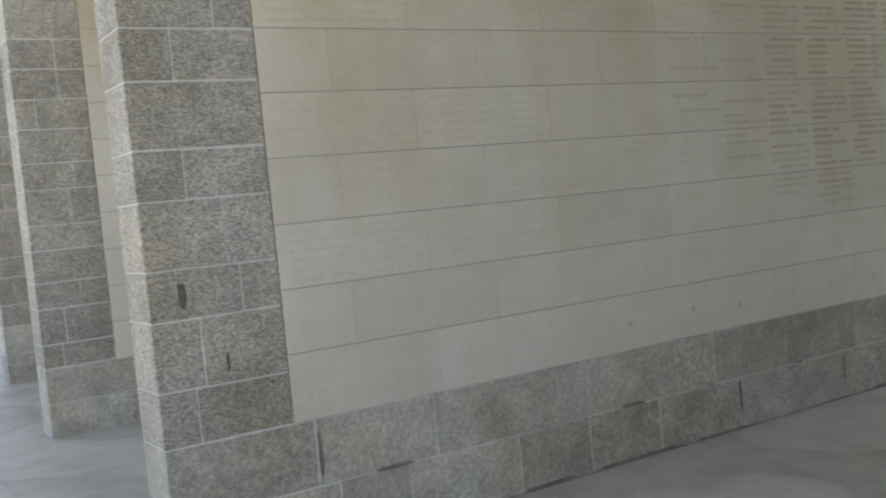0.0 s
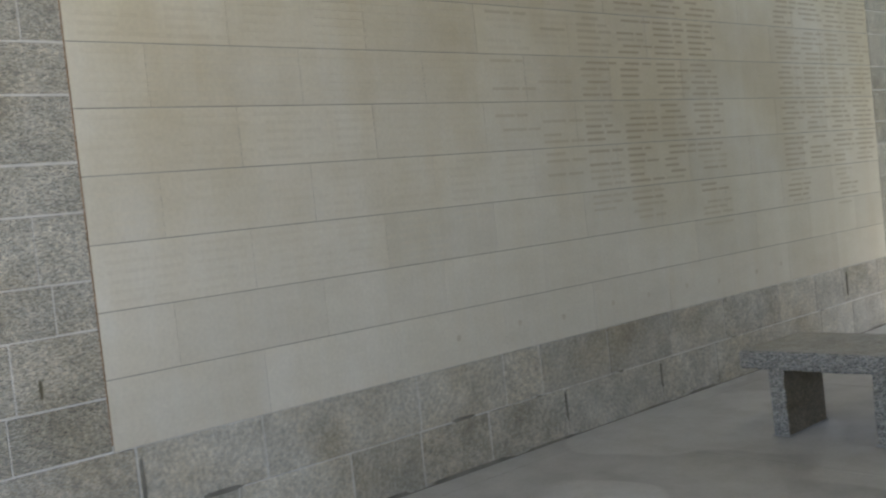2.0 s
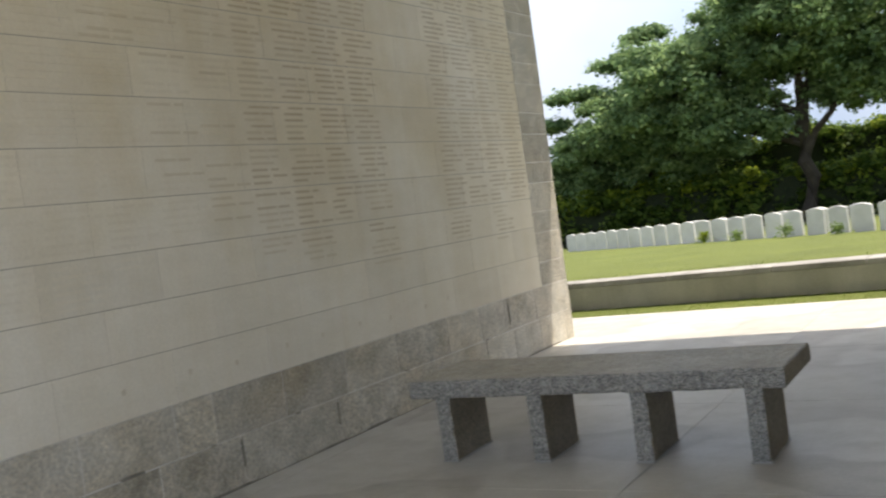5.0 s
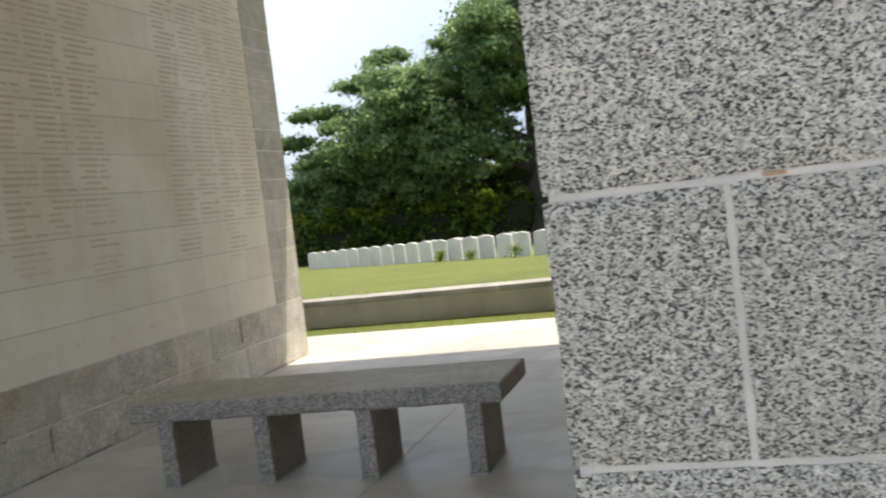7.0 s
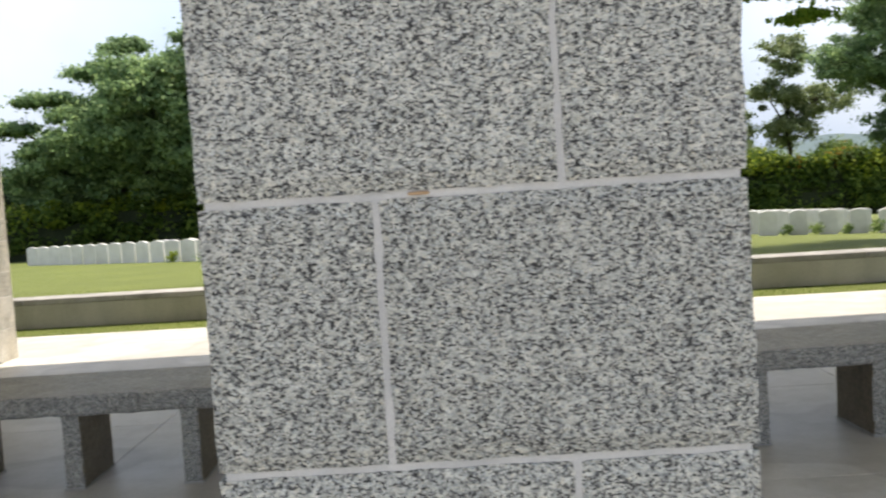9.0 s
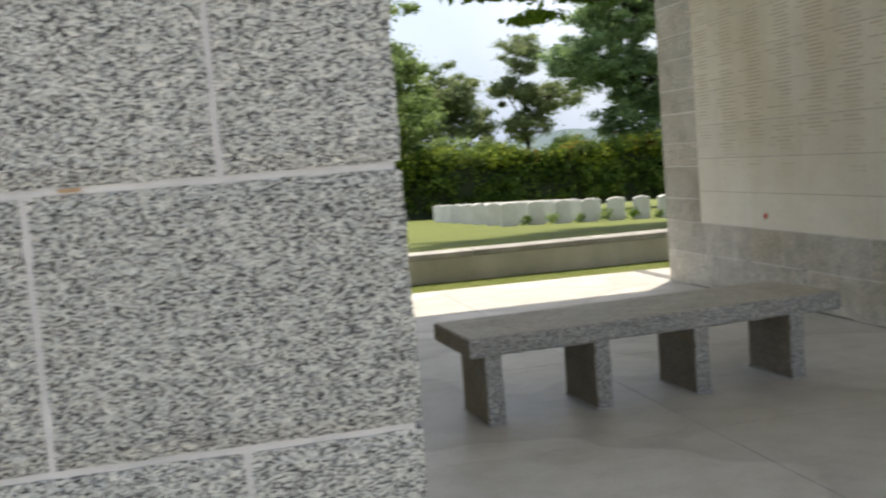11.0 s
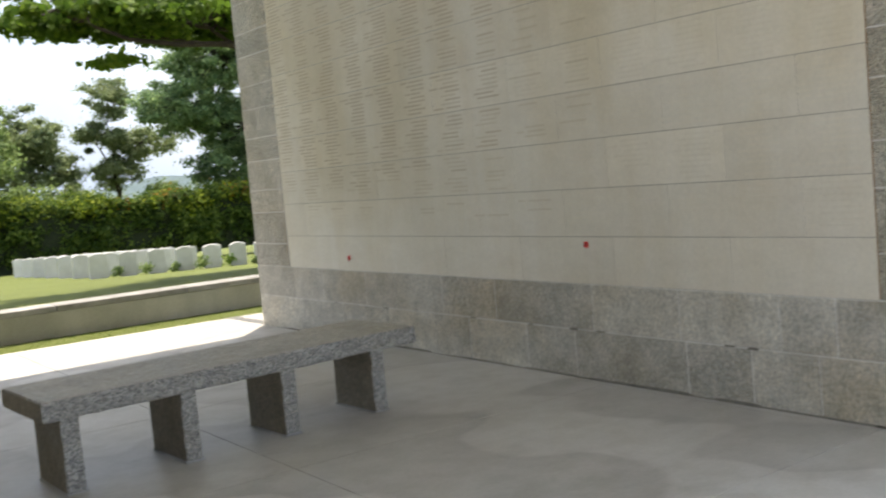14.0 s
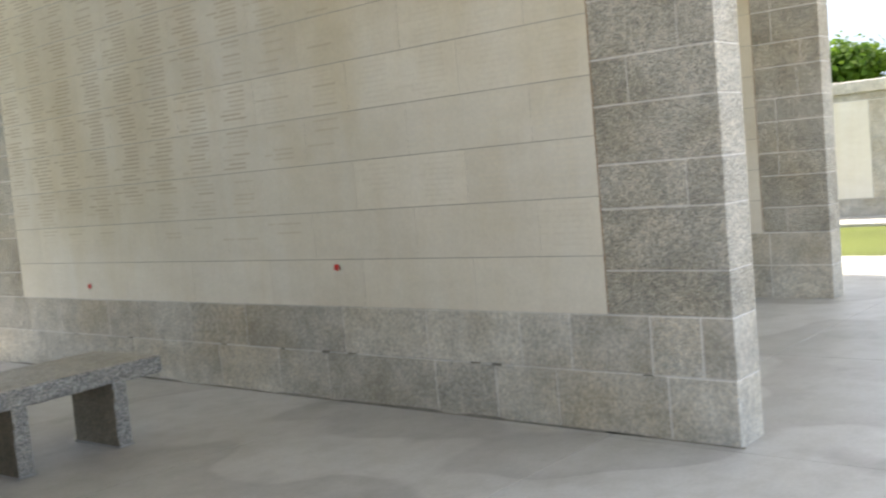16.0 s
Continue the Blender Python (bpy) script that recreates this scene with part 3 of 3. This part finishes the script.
# screen wall across the side lawn
bm = bmesh.new()
add_box(bm, (18.01, 3.0, -0.02), (18.4, 9.5, 1.98))
wall_7 = thing("wall_7", "low granite screen wall with a blank cream panel", "memorial wall", kind="structure", data=mesh_from("wall_7", bm, MORTAR))
rng = random.Random(61)
zz = [0.0, 0.30, 0.52, 0.76, 0.98, 1.22, 1.44, 1.78]
for k in range(len(zz) - 1):
    for a0, b0 in ((3.0, 6.04), (6.87, 9.5)) if k else ((3.0, 9.5),):
        cuts = split(rng, a0, b0, 0.5, 0.8)
        for a, b in zip(cuts, cuts[1:]):
            piece("granite_block", (18.0, a + J, zz[k] + J), (18.41, b - J, zz[k + 1] - J), GRANITE_SAWN, wall_7)
box_part("panel_slab", (18.004, 6.045, 0.306), (18.405, 6.865, 1.775), PANEL, wall_7, 0.003)
box_part("lintel", (18.0, 3.0, 1.79), (18.42, 9.5, 1.9), GRANITE, wall_7, 0.006)
box_part("coping", (17.95, 2.95, 1.9), (18.46, 9.55, 2.08), GRANITE_SAWN, wall_7, 0.01)
bm = bmesh.new()
add_box(bm, (16.7, 1.0, -0.1), (18.0, 10.0, 0.03), 0.01)
pavement = thing("pavement", "pale concrete strip along the screen wall", "paving", kind="structure", data=mesh_from("pavement", bm, PAVING))


# ---- benches ----
def two_faced(ob, material, test):
    """Gives the faces whose normal passes the test a second material."""
    ob.data.materials.append(material)
    for f in ob.data.polygons:
        if test(f.normal):
            f.material_index = 1
    return ob


def bench(at, turn, length, label, legs):
    """Granite slab with rough split edges on four upright slabs bedded in mortar; its front left corner stands at at."""
    b = thing("stone_bench", label, "bench", "granite benches between the walls")
    b.matrix_world = pose(*at, 0, 0, turn)
    rng = random.Random(5)
    nx, ny = 76, 14
    top, low = 0.425, 0.334
    bm = bmesh.new()
    rings = []
    for z, inset in ((low, 0.006), (low + 0.012, 0.0), (low + 0.036, 0.0), (low + 0.06, 0.0), (top - 0.008, 0.001), (top, 0.007)):
        ring = []
        path = [(i / nx, 0.0) for i in range(nx)] + [(1.0, k / ny) for k in range(ny)] + [(1 - i / nx, 1.0) for i in range(nx)] + [(0.0, 1 - k / ny) for k in range(ny)]
        for u, v in path:
            x, y = inset + u * (length - 2 * inset), inset + v * (0.585 - 2 * inset)
            rough = noise.noise((x * 9, z * 25, v)) * 0.007 + noise.noise((x * 32, z * 60, 3 + v)) * 0.005
            if v in (0.0, 1.0):
                y += rough * (1 if z < top else 0.3)
            else:
                x += 0.3 * rough
            dz = 0.006 * noise.noise((x * 5, v, 2)) + 0.004 * noise.noise((x * 22, v, 4)) if z < low + 0.02 else 0.0012 * noise.noise((x * 12, v, 8))
            ring.append(bm.verts.new((x, y, z + dz)))
        rings.append(ring)
    n = len(rings[0])
    for a, c in zip(rings, rings[1:]):
        for k in range(n):
            bm.faces.new((a[k], a[(k + 1) % n], c[(k + 1) % n], c[k]))
    bm.faces.new(rings[-1])
    bm.faces.new(rings[0][::-1])
    bmesh.ops.recalc_face_normals(bm, faces=bm.faces)
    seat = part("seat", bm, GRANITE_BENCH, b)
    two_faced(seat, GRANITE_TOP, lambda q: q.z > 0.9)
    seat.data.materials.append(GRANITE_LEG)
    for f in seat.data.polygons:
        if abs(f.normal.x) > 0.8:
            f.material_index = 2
    for x in legs:
        bm = bmesh.new()
        add_box(bm, (x - 0.041, 0.006, 0.0), (x + 0.041, 0.388, low + 0.008), 0.005)
        bmesh.ops.subdivide_edges(bm, edges=[e for e in bm.edges if abs(e.verts[0].co.z - e.verts[1].co.z) > 0.2], cuts=9)
        for v in bm.verts:
            if v.co.y < 0.02:
                v.co.y += rng.uniform(-0.003, 0.003)
                v.co.x += rng.uniform(-0.002, 0.002)
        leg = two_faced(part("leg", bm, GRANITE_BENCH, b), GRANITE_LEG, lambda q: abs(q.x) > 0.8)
        bm = bmesh.new()
        add_box(bm, (x - 0.046, -0.002, 0.0), (x + 0.046, 0.394, 0.014), 0.003)
        bmesh.ops.subdivide_edges(bm, edges=bm.edges[:], cuts=3)
        for v in bm.verts:
            v.co.x += rng.uniform(-0.004, 0.004)
            v.co.y += rng.uniform(-0.004, 0.004)
            v.co.z *= rng.uniform(0.2, 0.9)
        part("mortar_bed", bm, MORTAR_GREY, b, "pale crumbly mortar bed")
    return b


bench((-1.0, 5.565, 0), 0.0, 1.92, "grey granite slab bench on four upright slab legs", (0.192, 0.712, 1.246, 1.778))
bench((3.19, 5.617, 0), 3.5, 2.02, "grey granite slab bench on four upright slab legs", (0.115, 0.669, 1.208, 1.757))


def poppy(at, tilt):
    """Paper poppy with a dark button and a white stick, leaning on the wall."""
    p = thing("poppy", "red paper poppy on a white stick against the wall", "poppy", "paper poppies on the wall")
    for i in range(4):
        bm = bmesh.new()
        bmesh.ops.create_uvsphere(bm, u_segments=10, v_segments=6, radius=0.016)
        for v in bm.verts:
            v.co = Vector((v.co.x * 0.35 - 0.004 + 12 * (v.co.y ** 2 + v.co.z ** 2), v.co.y, v.co.z))
        bmesh.ops.translate(bm, verts=bm.verts, vec=(0, 0.011 * math.cos(i * 1.57 + tilt), 0.011 * math.sin(i * 1.57 + tilt)))
        part("petal", bm, POPPY_RED, p)
    bm = bmesh.new()
    bmesh.ops.create_uvsphere(bm, u_segments=8, v_segments=6, radius=0.005)
    bmesh.ops.translate(bm, verts=bm.verts, vec=(-0.008, 0, 0))
    part("button", bm, POPPY_BLACK, p)
    bm = bmesh.new()
    limb(bm, [Vector((0, 0, 0)), Vector((-0.004, 0.010, -0.02)), Vector((-0.006, 0.016, -0.045))], 0.003, 0.003)
    part("stick", bm, HEADSTONE, p, "white plastic stick")
    p.location = at
    p.scale = (0.8, 0.8, 0.8)
    return p


poppy((6.083, 7.90, 0.650), 0.3)
poppy((6.083, 5.255, 0.776), 1.0)


# ---- cemetery ----
def headstone_mesh(w, h, t):
    bm = bmesh.new()
    prof = [(-w / 2, -0.15), (w / 2, -0.15), (w / 2, h - 0.06)]
    for i in range(1, 8):
        a = i / 8
        prof.append((w / 2 - a * w, h - 0.06 + 0.045 * math.sin(math.pi * a)))
    prof.append((-w / 2, h - 0.06))
    front = [bm.verts.new((x, 0, z)) for x, z in prof]
    back = [bm.verts.new((x, t, z)) for x, z in prof]
    bm.faces.new(front)
    bm.faces.new(back[::-1])
    n = len(prof)
    for i in range(n):
        bm.faces.new((front[i], back[i], back[(i + 1) % n], front[(i + 1) % n]))
    bmesh.ops.recalc_face_normals(bm, faces=bm.faces)
    bmesh.ops.bevel(bm, geom=[e for e in bm.edges if abs(e.verts[0].co.y - e.verts[1].co.y) < 1e-6], offset=0.008, segments=1, affect="EDGES")
    return mesh_from("headstone", bm, HEADSTONE)


STONE = headstone_mesh(0.36, 0.50, 0.08)
rng = random.Random(8)


def stone_row(x0, y0, x1, y1, n, turn):
    for i in range(n):
        f = i / max(1, n - 1)
        x, y = x0 + (x1 - x0) * f, y0 + (y1 - y0) * f
        s = thing("headstone", "white upright marble headstone with a curved top", "headstone", "rows of headstones on the lawn", data=STONE)
        s.matrix_world = pose(x, y, lawn_z(y, x) + 0.02, rng.uniform(-1, 1), rng.uniform(-1, 1), turn + rng.uniform(-3, 3))


stone_row(0.3, 19.2, -9.8, 28.5, 22, -18)
stone_row(-0.9, 21.4, -5.2, 25.4, 6, -18)
stone_row(2.75, 20.3, 5.5, 20.0, 5, 18)
stone_row(2.75, 21.9, 5.5, 21.6, 5, 18)
for k in range(7):
    n = 8 if k < 2 else 5
    stone_row(8.15 + 0.1 * k, 21.4 + 1.55 * k, 8.15 + 0.1 * k + 0.6 * (n - 1), 21.4 + 1.55 * k, n, -4)


# ---- plants ----
def shell(rng, centre, radii, n):
    g = rng.normal(size=(n, 3))
    d = g / np.linalg.norm(g, axis=1, keepdims=True)
    return np.array(centre) + g * 0.5 * np.array(radii), d


def leaves(name, clumps, per, leaf, material, parent, seed, flat=0.5, label=""):
    """clumps: (centre, radii). Leaves lie on and within each."""
    rng = np.random.default_rng(seed)
    cs, ns = [], []
    for centre, radii in clumps:
        p, d = shell(rng, centre, radii, per)
        cs.append(p)
        ns.append(d + np.array((0, 0, flat)) + rng.normal(size=d.shape) * 0.6)
    cs, ns = np.concatenate(cs), np.concatenate(ns)
    ob = new(name, quads(name, cs, ns, rng.uniform(0.6, 1.3, len(cs)) * leaf, material, 0.6, 0.08))
    ob.parent = parent
    return tagged(ob, label)


def bough(start, end, sag, rng, steps=6, wob=0.12):
    pts = []
    for i in range(steps + 1):
        f = i / steps
        p = start.lerp(end, f) + Vector((0, 0, sag * math.sin(math.pi * f)))
        if 0 < i < steps:
            p += Vector((rng.uniform(-wob, wob), rng.uniform(-wob, wob), rng.uniform(-wob, wob)))
        pts.append(p)
    return pts


def tree(label, base, height, crown, n_clumps, per, leaf, material, seed, trunk=0.22, clump=(0.55, 1.1), squash=0.7, bare=0.0, fork=0.35):
    """crown: list of (centre offset, radii) lobes, from the tree's base."""
    rng = random.Random(seed)
    t = thing("tree", label, "tree", "trees round the lawn", at=base)
    bm = bmesh.new()
    top = Vector((crown[0][0][0] * 0.5, crown[0][0][1] * 0.5, height * 0.62))
    limb(bm, bough(Vector((0, 0, -0.3)), top, 0.0, rng, 7, trunk * 0.5), trunk, trunk * 0.4, 9)
    clumps = []
    for (c, r) in crown:
        c = Vector(c)
        limb(bm, bough(top * rng.uniform(fork, 0.95), c, 0.25, rng, 5, 0.15), trunk * 0.45, trunk * 0.12)
    total = sum(r[0] * r[1] * r[2] for _, r in crown)
    for (c, r) in crown:
        k = max(16 if r[2] < 0.26 else 4, int(n_clumps * r[0] * r[1] * r[2] / total))
        for i in range(k):
            d = Vector((rng.gauss(0, 1), rng.gauss(0, 1), rng.gauss(0, 1))).normalized() * rng.uniform(0.45, 1.0)
            p = Vector(c) + Vector((d.x * r[0], d.y * r[1], d.z * r[2]))
            s = rng.uniform(*clump)
            clumps.append((tuple(p), (s, s, s * squash)))
            if i % 3 == 0:
                limb(bm, bough(Vector(c), p, 0.05, rng, 3, 0.08), trunk * 0.13, trunk * 0.04, 5)
    part("trunk", bm, BARK, t)
    leaves("crown", clumps, per, leaf, material, t, seed)
    return t


def lz(y):
    return lawn_z(y)


rng = random.Random(12)
for x, y in ((0.0, 18.95), (-1.1, 20.0), (-2.2, 21.0), (-3.4, 22.0), (-4.4, 23.1), (4.75, 20.15), (5.3, 20.15), (8.46, 21.3), (9.05, 21.3), (9.66, 21.3), (10.25, 21.3), (10.86, 21.3), (11.46, 21.3), (12.05, 21.3)):
    bush = thing("flower_plant", "small leafy plant at the foot of a headstone", "plant", "plants between the headstones", at=(x, y, lawn_z(y, x)))
    r = rng.uniform(0.09, 0.15)
    leaves("leaves", [((0, 0, r * 0.8), (r, r, r)), ((r * 0.5, 0, r * 1.2), (r * 0.7,) * 3)], 70, 0.07, rng.choice([LEAF_BRIGHT, LEAF_MID, LEAF_YELLOW]), bush, rng.randrange(999))
    bm = bmesh.new()
    limb(bm, [Vector((0, 0, -0.02)), Vector((rng.uniform(-r, r) * 0.4, rng.uniform(-r, r) * 0.4, r)), Vector((rng.uniform(-r, r), rng.uniform(-r, r), r * 1.6))], 0.006, 0.003, 4)
    part("stem", bm, BARK, bush)

# broad dark trees behind the first rows
tree("broad dense dark green tree with low spreading limbs", (-4.2, 35.0, lz(35)), 8.5,
     [((0.4, 0, 6.7), (3.5, 3.0, 2.1)), ((-3.4, -0.5, 5.1), (2.8, 2.4, 1.7)), ((2.2, 0.5, 4.9), (2.2, 2.4, 1.6)), ((-2.4, -0.4, 3.5), (2.6, 2.0, 0.9)), ((-5.2, -0.6, 3.9), (1.6, 1.4, 0.8))],
     620, 230, 0.175, LEAF_DARK, 71, 0.30, (0.3, 0.7), 0.6)
tree("dark green tree with feathery side branches", (-10.4, 36.0, lz(36)), 6.0,
     [((0.2, 0, 4.0), (2.0, 2.0, 1.5)), ((-1.4, 0, 3.0), (2.0, 1.8, 1.3)), ((1.8, 0, 3.0), (2.2, 1.8, 1.4)), ((-2.9, 0, 4.6), (1.2, 0.8, 0.16)), ((-1.5, 0, 5.5), (1.2, 0.8, 0.16)), ((0.3, 0, 6.4), (1.1, 0.8, 0.18)), ((1.2, 0, 7.2), (0.9, 0.6, 0.2))],
     380, 200, 0.165, LEAF_DARK, 72, 0.2, (0.22, 0.52), 0.5)
tree("tall green tree at the lawn's edge", (6.6, 38.0, lz(38)), 8.5,
     [((0.6, 0, 5.0), (3.0, 2.6, 2.0)), ((2.0, -0.4, 3.4), (2.0, 2.0, 1.4)), ((-1.6, 0, 4.6), (2.0, 2.2, 1.9)), ((1.2, 0, 7.6), (2.2, 1.6, 0.25)), ((0.6, 0, 8.6), (2.4, 1.6, 0.3))],
     480, 230, 0.165, LEAF_MID, 73, 0.28, (0.3, 0.65), 0.6)
tree("slender dusty green tree beyond the hedge", (12.4, 44.0, lz(44)), 5.6,
     [((0.2, 0, 5.0), (1.2, 1.2, 1.3)), ((0.9, 0, 3.6), (1.3, 1.2, 1.0)), ((-0.8, 0, 3.4), (1.0, 1.0, 0.9))],
     130, 120, 0.15, LEAF_GREY, 74, 0.14, (0.25, 0.5), 0.55)
tree("slender dusty green tree with an open crown", (16.2, 44.5, lz(44.5)), 7.6,
     [((-0.1, 0, 6.6), (1.0, 1.0, 1.1)), ((-0.7, 0, 5.0), (1.2, 1.1, 0.7)), ((1.2, 0, 4.6), (1.7, 1.2, 0.7)), ((0, 0, 3.4), (1.2, 1.2, 0.8))],
     140, 110, 0.15, LEAF_GREY, 75, 0.15, (0.22, 0.48), 0.55)
tree("large dark tree with a layered crown", (18.9, 39.0, lz(39)), 9.5,
     [((0.2, 0, 7.4), (2.9, 2.6, 1.6)), ((-1.5, 0, 5.4), (2.2, 2.2, 1.1)), ((1.2, 0, 4.4), (2.4, 2.4, 1.6)), ((-0.2, 0, 3.0), (1.5, 1.6, 0.9))],
     480, 150, 0.14, LEAF_DARK, 76, 0.3, (0.22, 0.5), 0.55)
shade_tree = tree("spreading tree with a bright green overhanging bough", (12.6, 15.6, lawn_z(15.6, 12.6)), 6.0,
     [((-4.8, -1.2, 3.72), (1.9, 1.7, 0.22)), ((-6.5, -1.5, 3.62), (1.1, 0.8, 0.16)), ((-2.6, -1.0, 3.85), (2.0, 1.8, 0.3)), ((0, 0, 5.0), (2.6, 2.2, 1.2)), ((-2.2, 0.8, 4.6), (2.2, 1.8, 0.8)), ((-4.7, -0.4, 4.25), (2.3, 1.8, 0.4))],
     520, 190, 0.13, LEAF_BOUGH, 77, 0.2, (0.2, 0.42), 0.3)
bm = bmesh.new()
limb(bm, [Vector(p) for p in ((-0.2, -0.1, 2.7), (-2.4, -1.0, 3.25), (-4.2, -1.4, 3.36), (-5.2, -1.5, 3.33), (-5.9, -1.6, 3.38), (-6.3, -1.6, 3.52), (-6.7, -1.7, 3.72))], 0.06, 0.014)
limb(bm, [Vector(p) for p in ((-3.4, -1.2, 3.2), (-4.4, -1.0, 3.4), (-5.6, -0.9, 3.55))], 0.04, 0.012)
part("bough", bm, BARK, shade_tree)
tagged(leaves("spray", [((-6.0, -1.6, 3.12), (0.32, 0.25, 0.07)), ((-6.25, -1.6, 3.06), (0.22, 0.2, 0.06))], 190, 0.10, LEAF_BRIGHT, shade_tree, 5), kind="stuff")
tree("small round tree beyond the far wall", (24.0, 8.3, -0.02), 3.0,
     [((0, 0, 2.65), (0.9, 0.65, 0.5))], 40, 90, 0.16, LEAF_BRIGHT, 78, 0.1, (0.3, 0.5))


def hedge(name, label, x0, y0, x1, y1, depth, height, per_m2, leaf, seed, tips=False, lit_share=0.75):
    h = thing(name, label, "hedge", kind="stuff")
    rng = np.random.default_rng(seed)
    a, b = np.array((x0, y0)), np.array((x1, y1))
    length = float(np.linalg.norm(b - a))
    along = (b - a) / length
    side = np.array((-along[1], along[0]))
    old, lit_top, tipped = [], [], []
    for _ in range(int(length * per_m2)):
        f, kind = rng.uniform(0, length), rng.uniform()
        lump = noise.noise((f * 0.55, seed, 0)) * 0.4 + noise.noise((f * 1.7, seed, 3)) * 0.3
        r = rng.uniform(0.22, 0.5)
        if kind < 0.5:
            z, d = rng.uniform(0.1, height - 0.25), noise.noise((f * 0.8, seed, 7)) * 0.5 + rng.uniform(0.0, 0.3)
        else:
            z, d = height + lump - 0.3, rng.uniform(0.0, depth)
        p = a + along * f + side * d
        clump = ((p[0], p[1], lawn_z(p[1]) + z), (r, r, r * 0.75))
        at_lit_top = z > height - 0.75 and rng.uniform() < lit_share
        (tipped if at_lit_top and tips and tips[0] < f < tips[1] and rng.uniform() < 0.2 else lit_top if at_lit_top else old).append(clump)
    for bit, group, material in (("leaves", old, LEAF_HEDGE), ("new_growth", lit_top, LEAF_YELLOW), ("flower_tips", tipped, LEAF_TIP)):
        if group:
            leaves(bit, group, 110, leaf, material, h, seed + len(bit), 0.6)
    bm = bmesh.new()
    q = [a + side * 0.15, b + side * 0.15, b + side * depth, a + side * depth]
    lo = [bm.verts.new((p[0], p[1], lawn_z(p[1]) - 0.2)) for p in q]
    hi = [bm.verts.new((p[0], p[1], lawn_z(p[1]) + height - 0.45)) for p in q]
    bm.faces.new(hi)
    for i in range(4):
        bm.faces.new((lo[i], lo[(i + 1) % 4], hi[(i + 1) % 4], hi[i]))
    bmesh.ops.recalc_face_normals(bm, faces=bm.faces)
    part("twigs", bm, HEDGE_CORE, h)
    return h


hedge("hedge", "tall clipped green hedge with orange new growth", 4.0, 36.0, 30.0, 34.5, 1.6, 2.12, 40, 0.14, 3, tips=(9.0, 14.0), lit_share=0.42)
hedge("hedge", "dense dark shrubs under the trees", -26.0, 33.5, 3.8, 36.2, 2.0, 2.0, 16, 0.19, 5, lit_share=0.25)
hedge("hedge", "tall loose shrubs behind the trees", -24.0, 38.5, 2.0, 40.0, 2.0, 3.4, 14, 0.2, 9, lit_share=0.25)

for x, y, r, leaf in ((9.6, 40.5, 0.9, LEAF_GREY), (11.6, 41.0, 1.0, LEAF_MID), (13.6, 42.0, 0.8, LEAF_GREY), (17.6, 43.0, 0.9, LEAF_MID), (19.8, 37.6, 0.9, LEAF_BRIGHT)):
    tree("low bushy shrub behind the hedge", (x, y, lz(y)), 2.4, [((0, 0, 2.2), (r, r, r * 0.75)), ((0.6, 0, 1.8), (r * 0.8, r * 0.8, r * 0.6))], 26, 150, 0.15, leaf, int(x * 10), 0.08, (0.3, 0.55))

rng_b = np.random.default_rng(17)
n = 7000
bx = rng_b.uniform(-6, 10, n)
by = np.where(rng_b.uniform(0, 1, n) < 0.7, 10.76 - 0.05 * bx + rng_b.uniform(0, 0.70, n), 11.78 - 0.05 * bx + rng_b.uniform(0, 1.2, n) ** 1.5)
bz = np.array([-0.02 if y < 11.5 - 0.05 * x else lawn_z(y, x) for x, y in zip(bx, by)])
pts = np.column_stack([bx, by, bz + 0.008])
nrm = rng_b.normal(size=(n, 3)) * np.array((1, 1, 0.25))
thing("grass", "short mown grass blades beside the paving", "grass", kind="stuff", data=quads("grass", pts, nrm, rng_b.uniform(0.018, 0.032, n), GRASS, 0.25, 0.0))

# far hill
bm = bmesh.new()
prev = None
for i in range(41):
    x = 150 + i * 12.0
    top = -8 + 26 * math.exp(-((i - 16) / 9.0) ** 2) + 3 * noise.noise((i * 0.3, 2, 0))
    cur = [bm.verts.new((x, 900, -40)), bm.verts.new((x, 900, top)), bm.verts.new((x, 960, top - 20))]
    if prev:
        bm.faces.new((prev[0], cur[0], cur[1], prev[1]))
        bm.faces.new((prev[1], cur[1], cur[2], prev[2]))
    prev = cur
thing("backdrop", "hazy distant hill", "hill", kind="structure", data=mesh_from("backdrop", bm, HILL))

# pieces of the low wall and the floor
rng = random.Random(31)
x = WALL_A
turn = math.atan(-0.05)
slabs = {}
while x < WALL_B:
    w = rng.choice([0.9, 1.1, 1.3])
    if w not in slabs:
        bm = bmesh.new()
        add_box(bm, (0.004, -0.035, 0.232), (w - 0.004, 0.30, 0.295), 0.008)
        slabs[w] = mesh_from("coping_stone", bm, COPING)
    ob = new("coping_stone", slabs[w])
    ob.matrix_basis = pose(x, edge_y(x), 0, 0, 0, math.degrees(turn))
    ob.parent = low_wall
    x += w
BAY_X, BAY_Y = 1.92, 1.62
bays = {}
x = FLOOR_X0
while x < FLOOR_X1 - 0.1:
    w = min(BAY_X, FLOOR_X1 - x)
    y = 0.29
    while y < 10.7 - 0.05 * x:
        end = 10.74 - 0.05 * (x + w / 2)
        d = min(BAY_Y, end - y)
        if d < 0.08:
            break
        last = d < BAY_Y - 0.01
        key = (round(w, 2), round(d, 2), last)
        if key not in bays:
            bm = bmesh.new()
            add_box(bm, (0.002, 0.002, -0.03), (w - 0.002, d - 0.002, 0.0), 0.002)
            if last:
                for v in bm.verts:
                    if v.co.y > d / 2:
                        v.co.y -= 0.05 * (v.co.x - w / 2)
            bays[key] = mesh_from("paving_bay", bm, PAVING)
        ob = new("paving_bay", bays[key])
        ob.location = (x, y, 0)
        ob.parent = floor
        y += d
    x += w
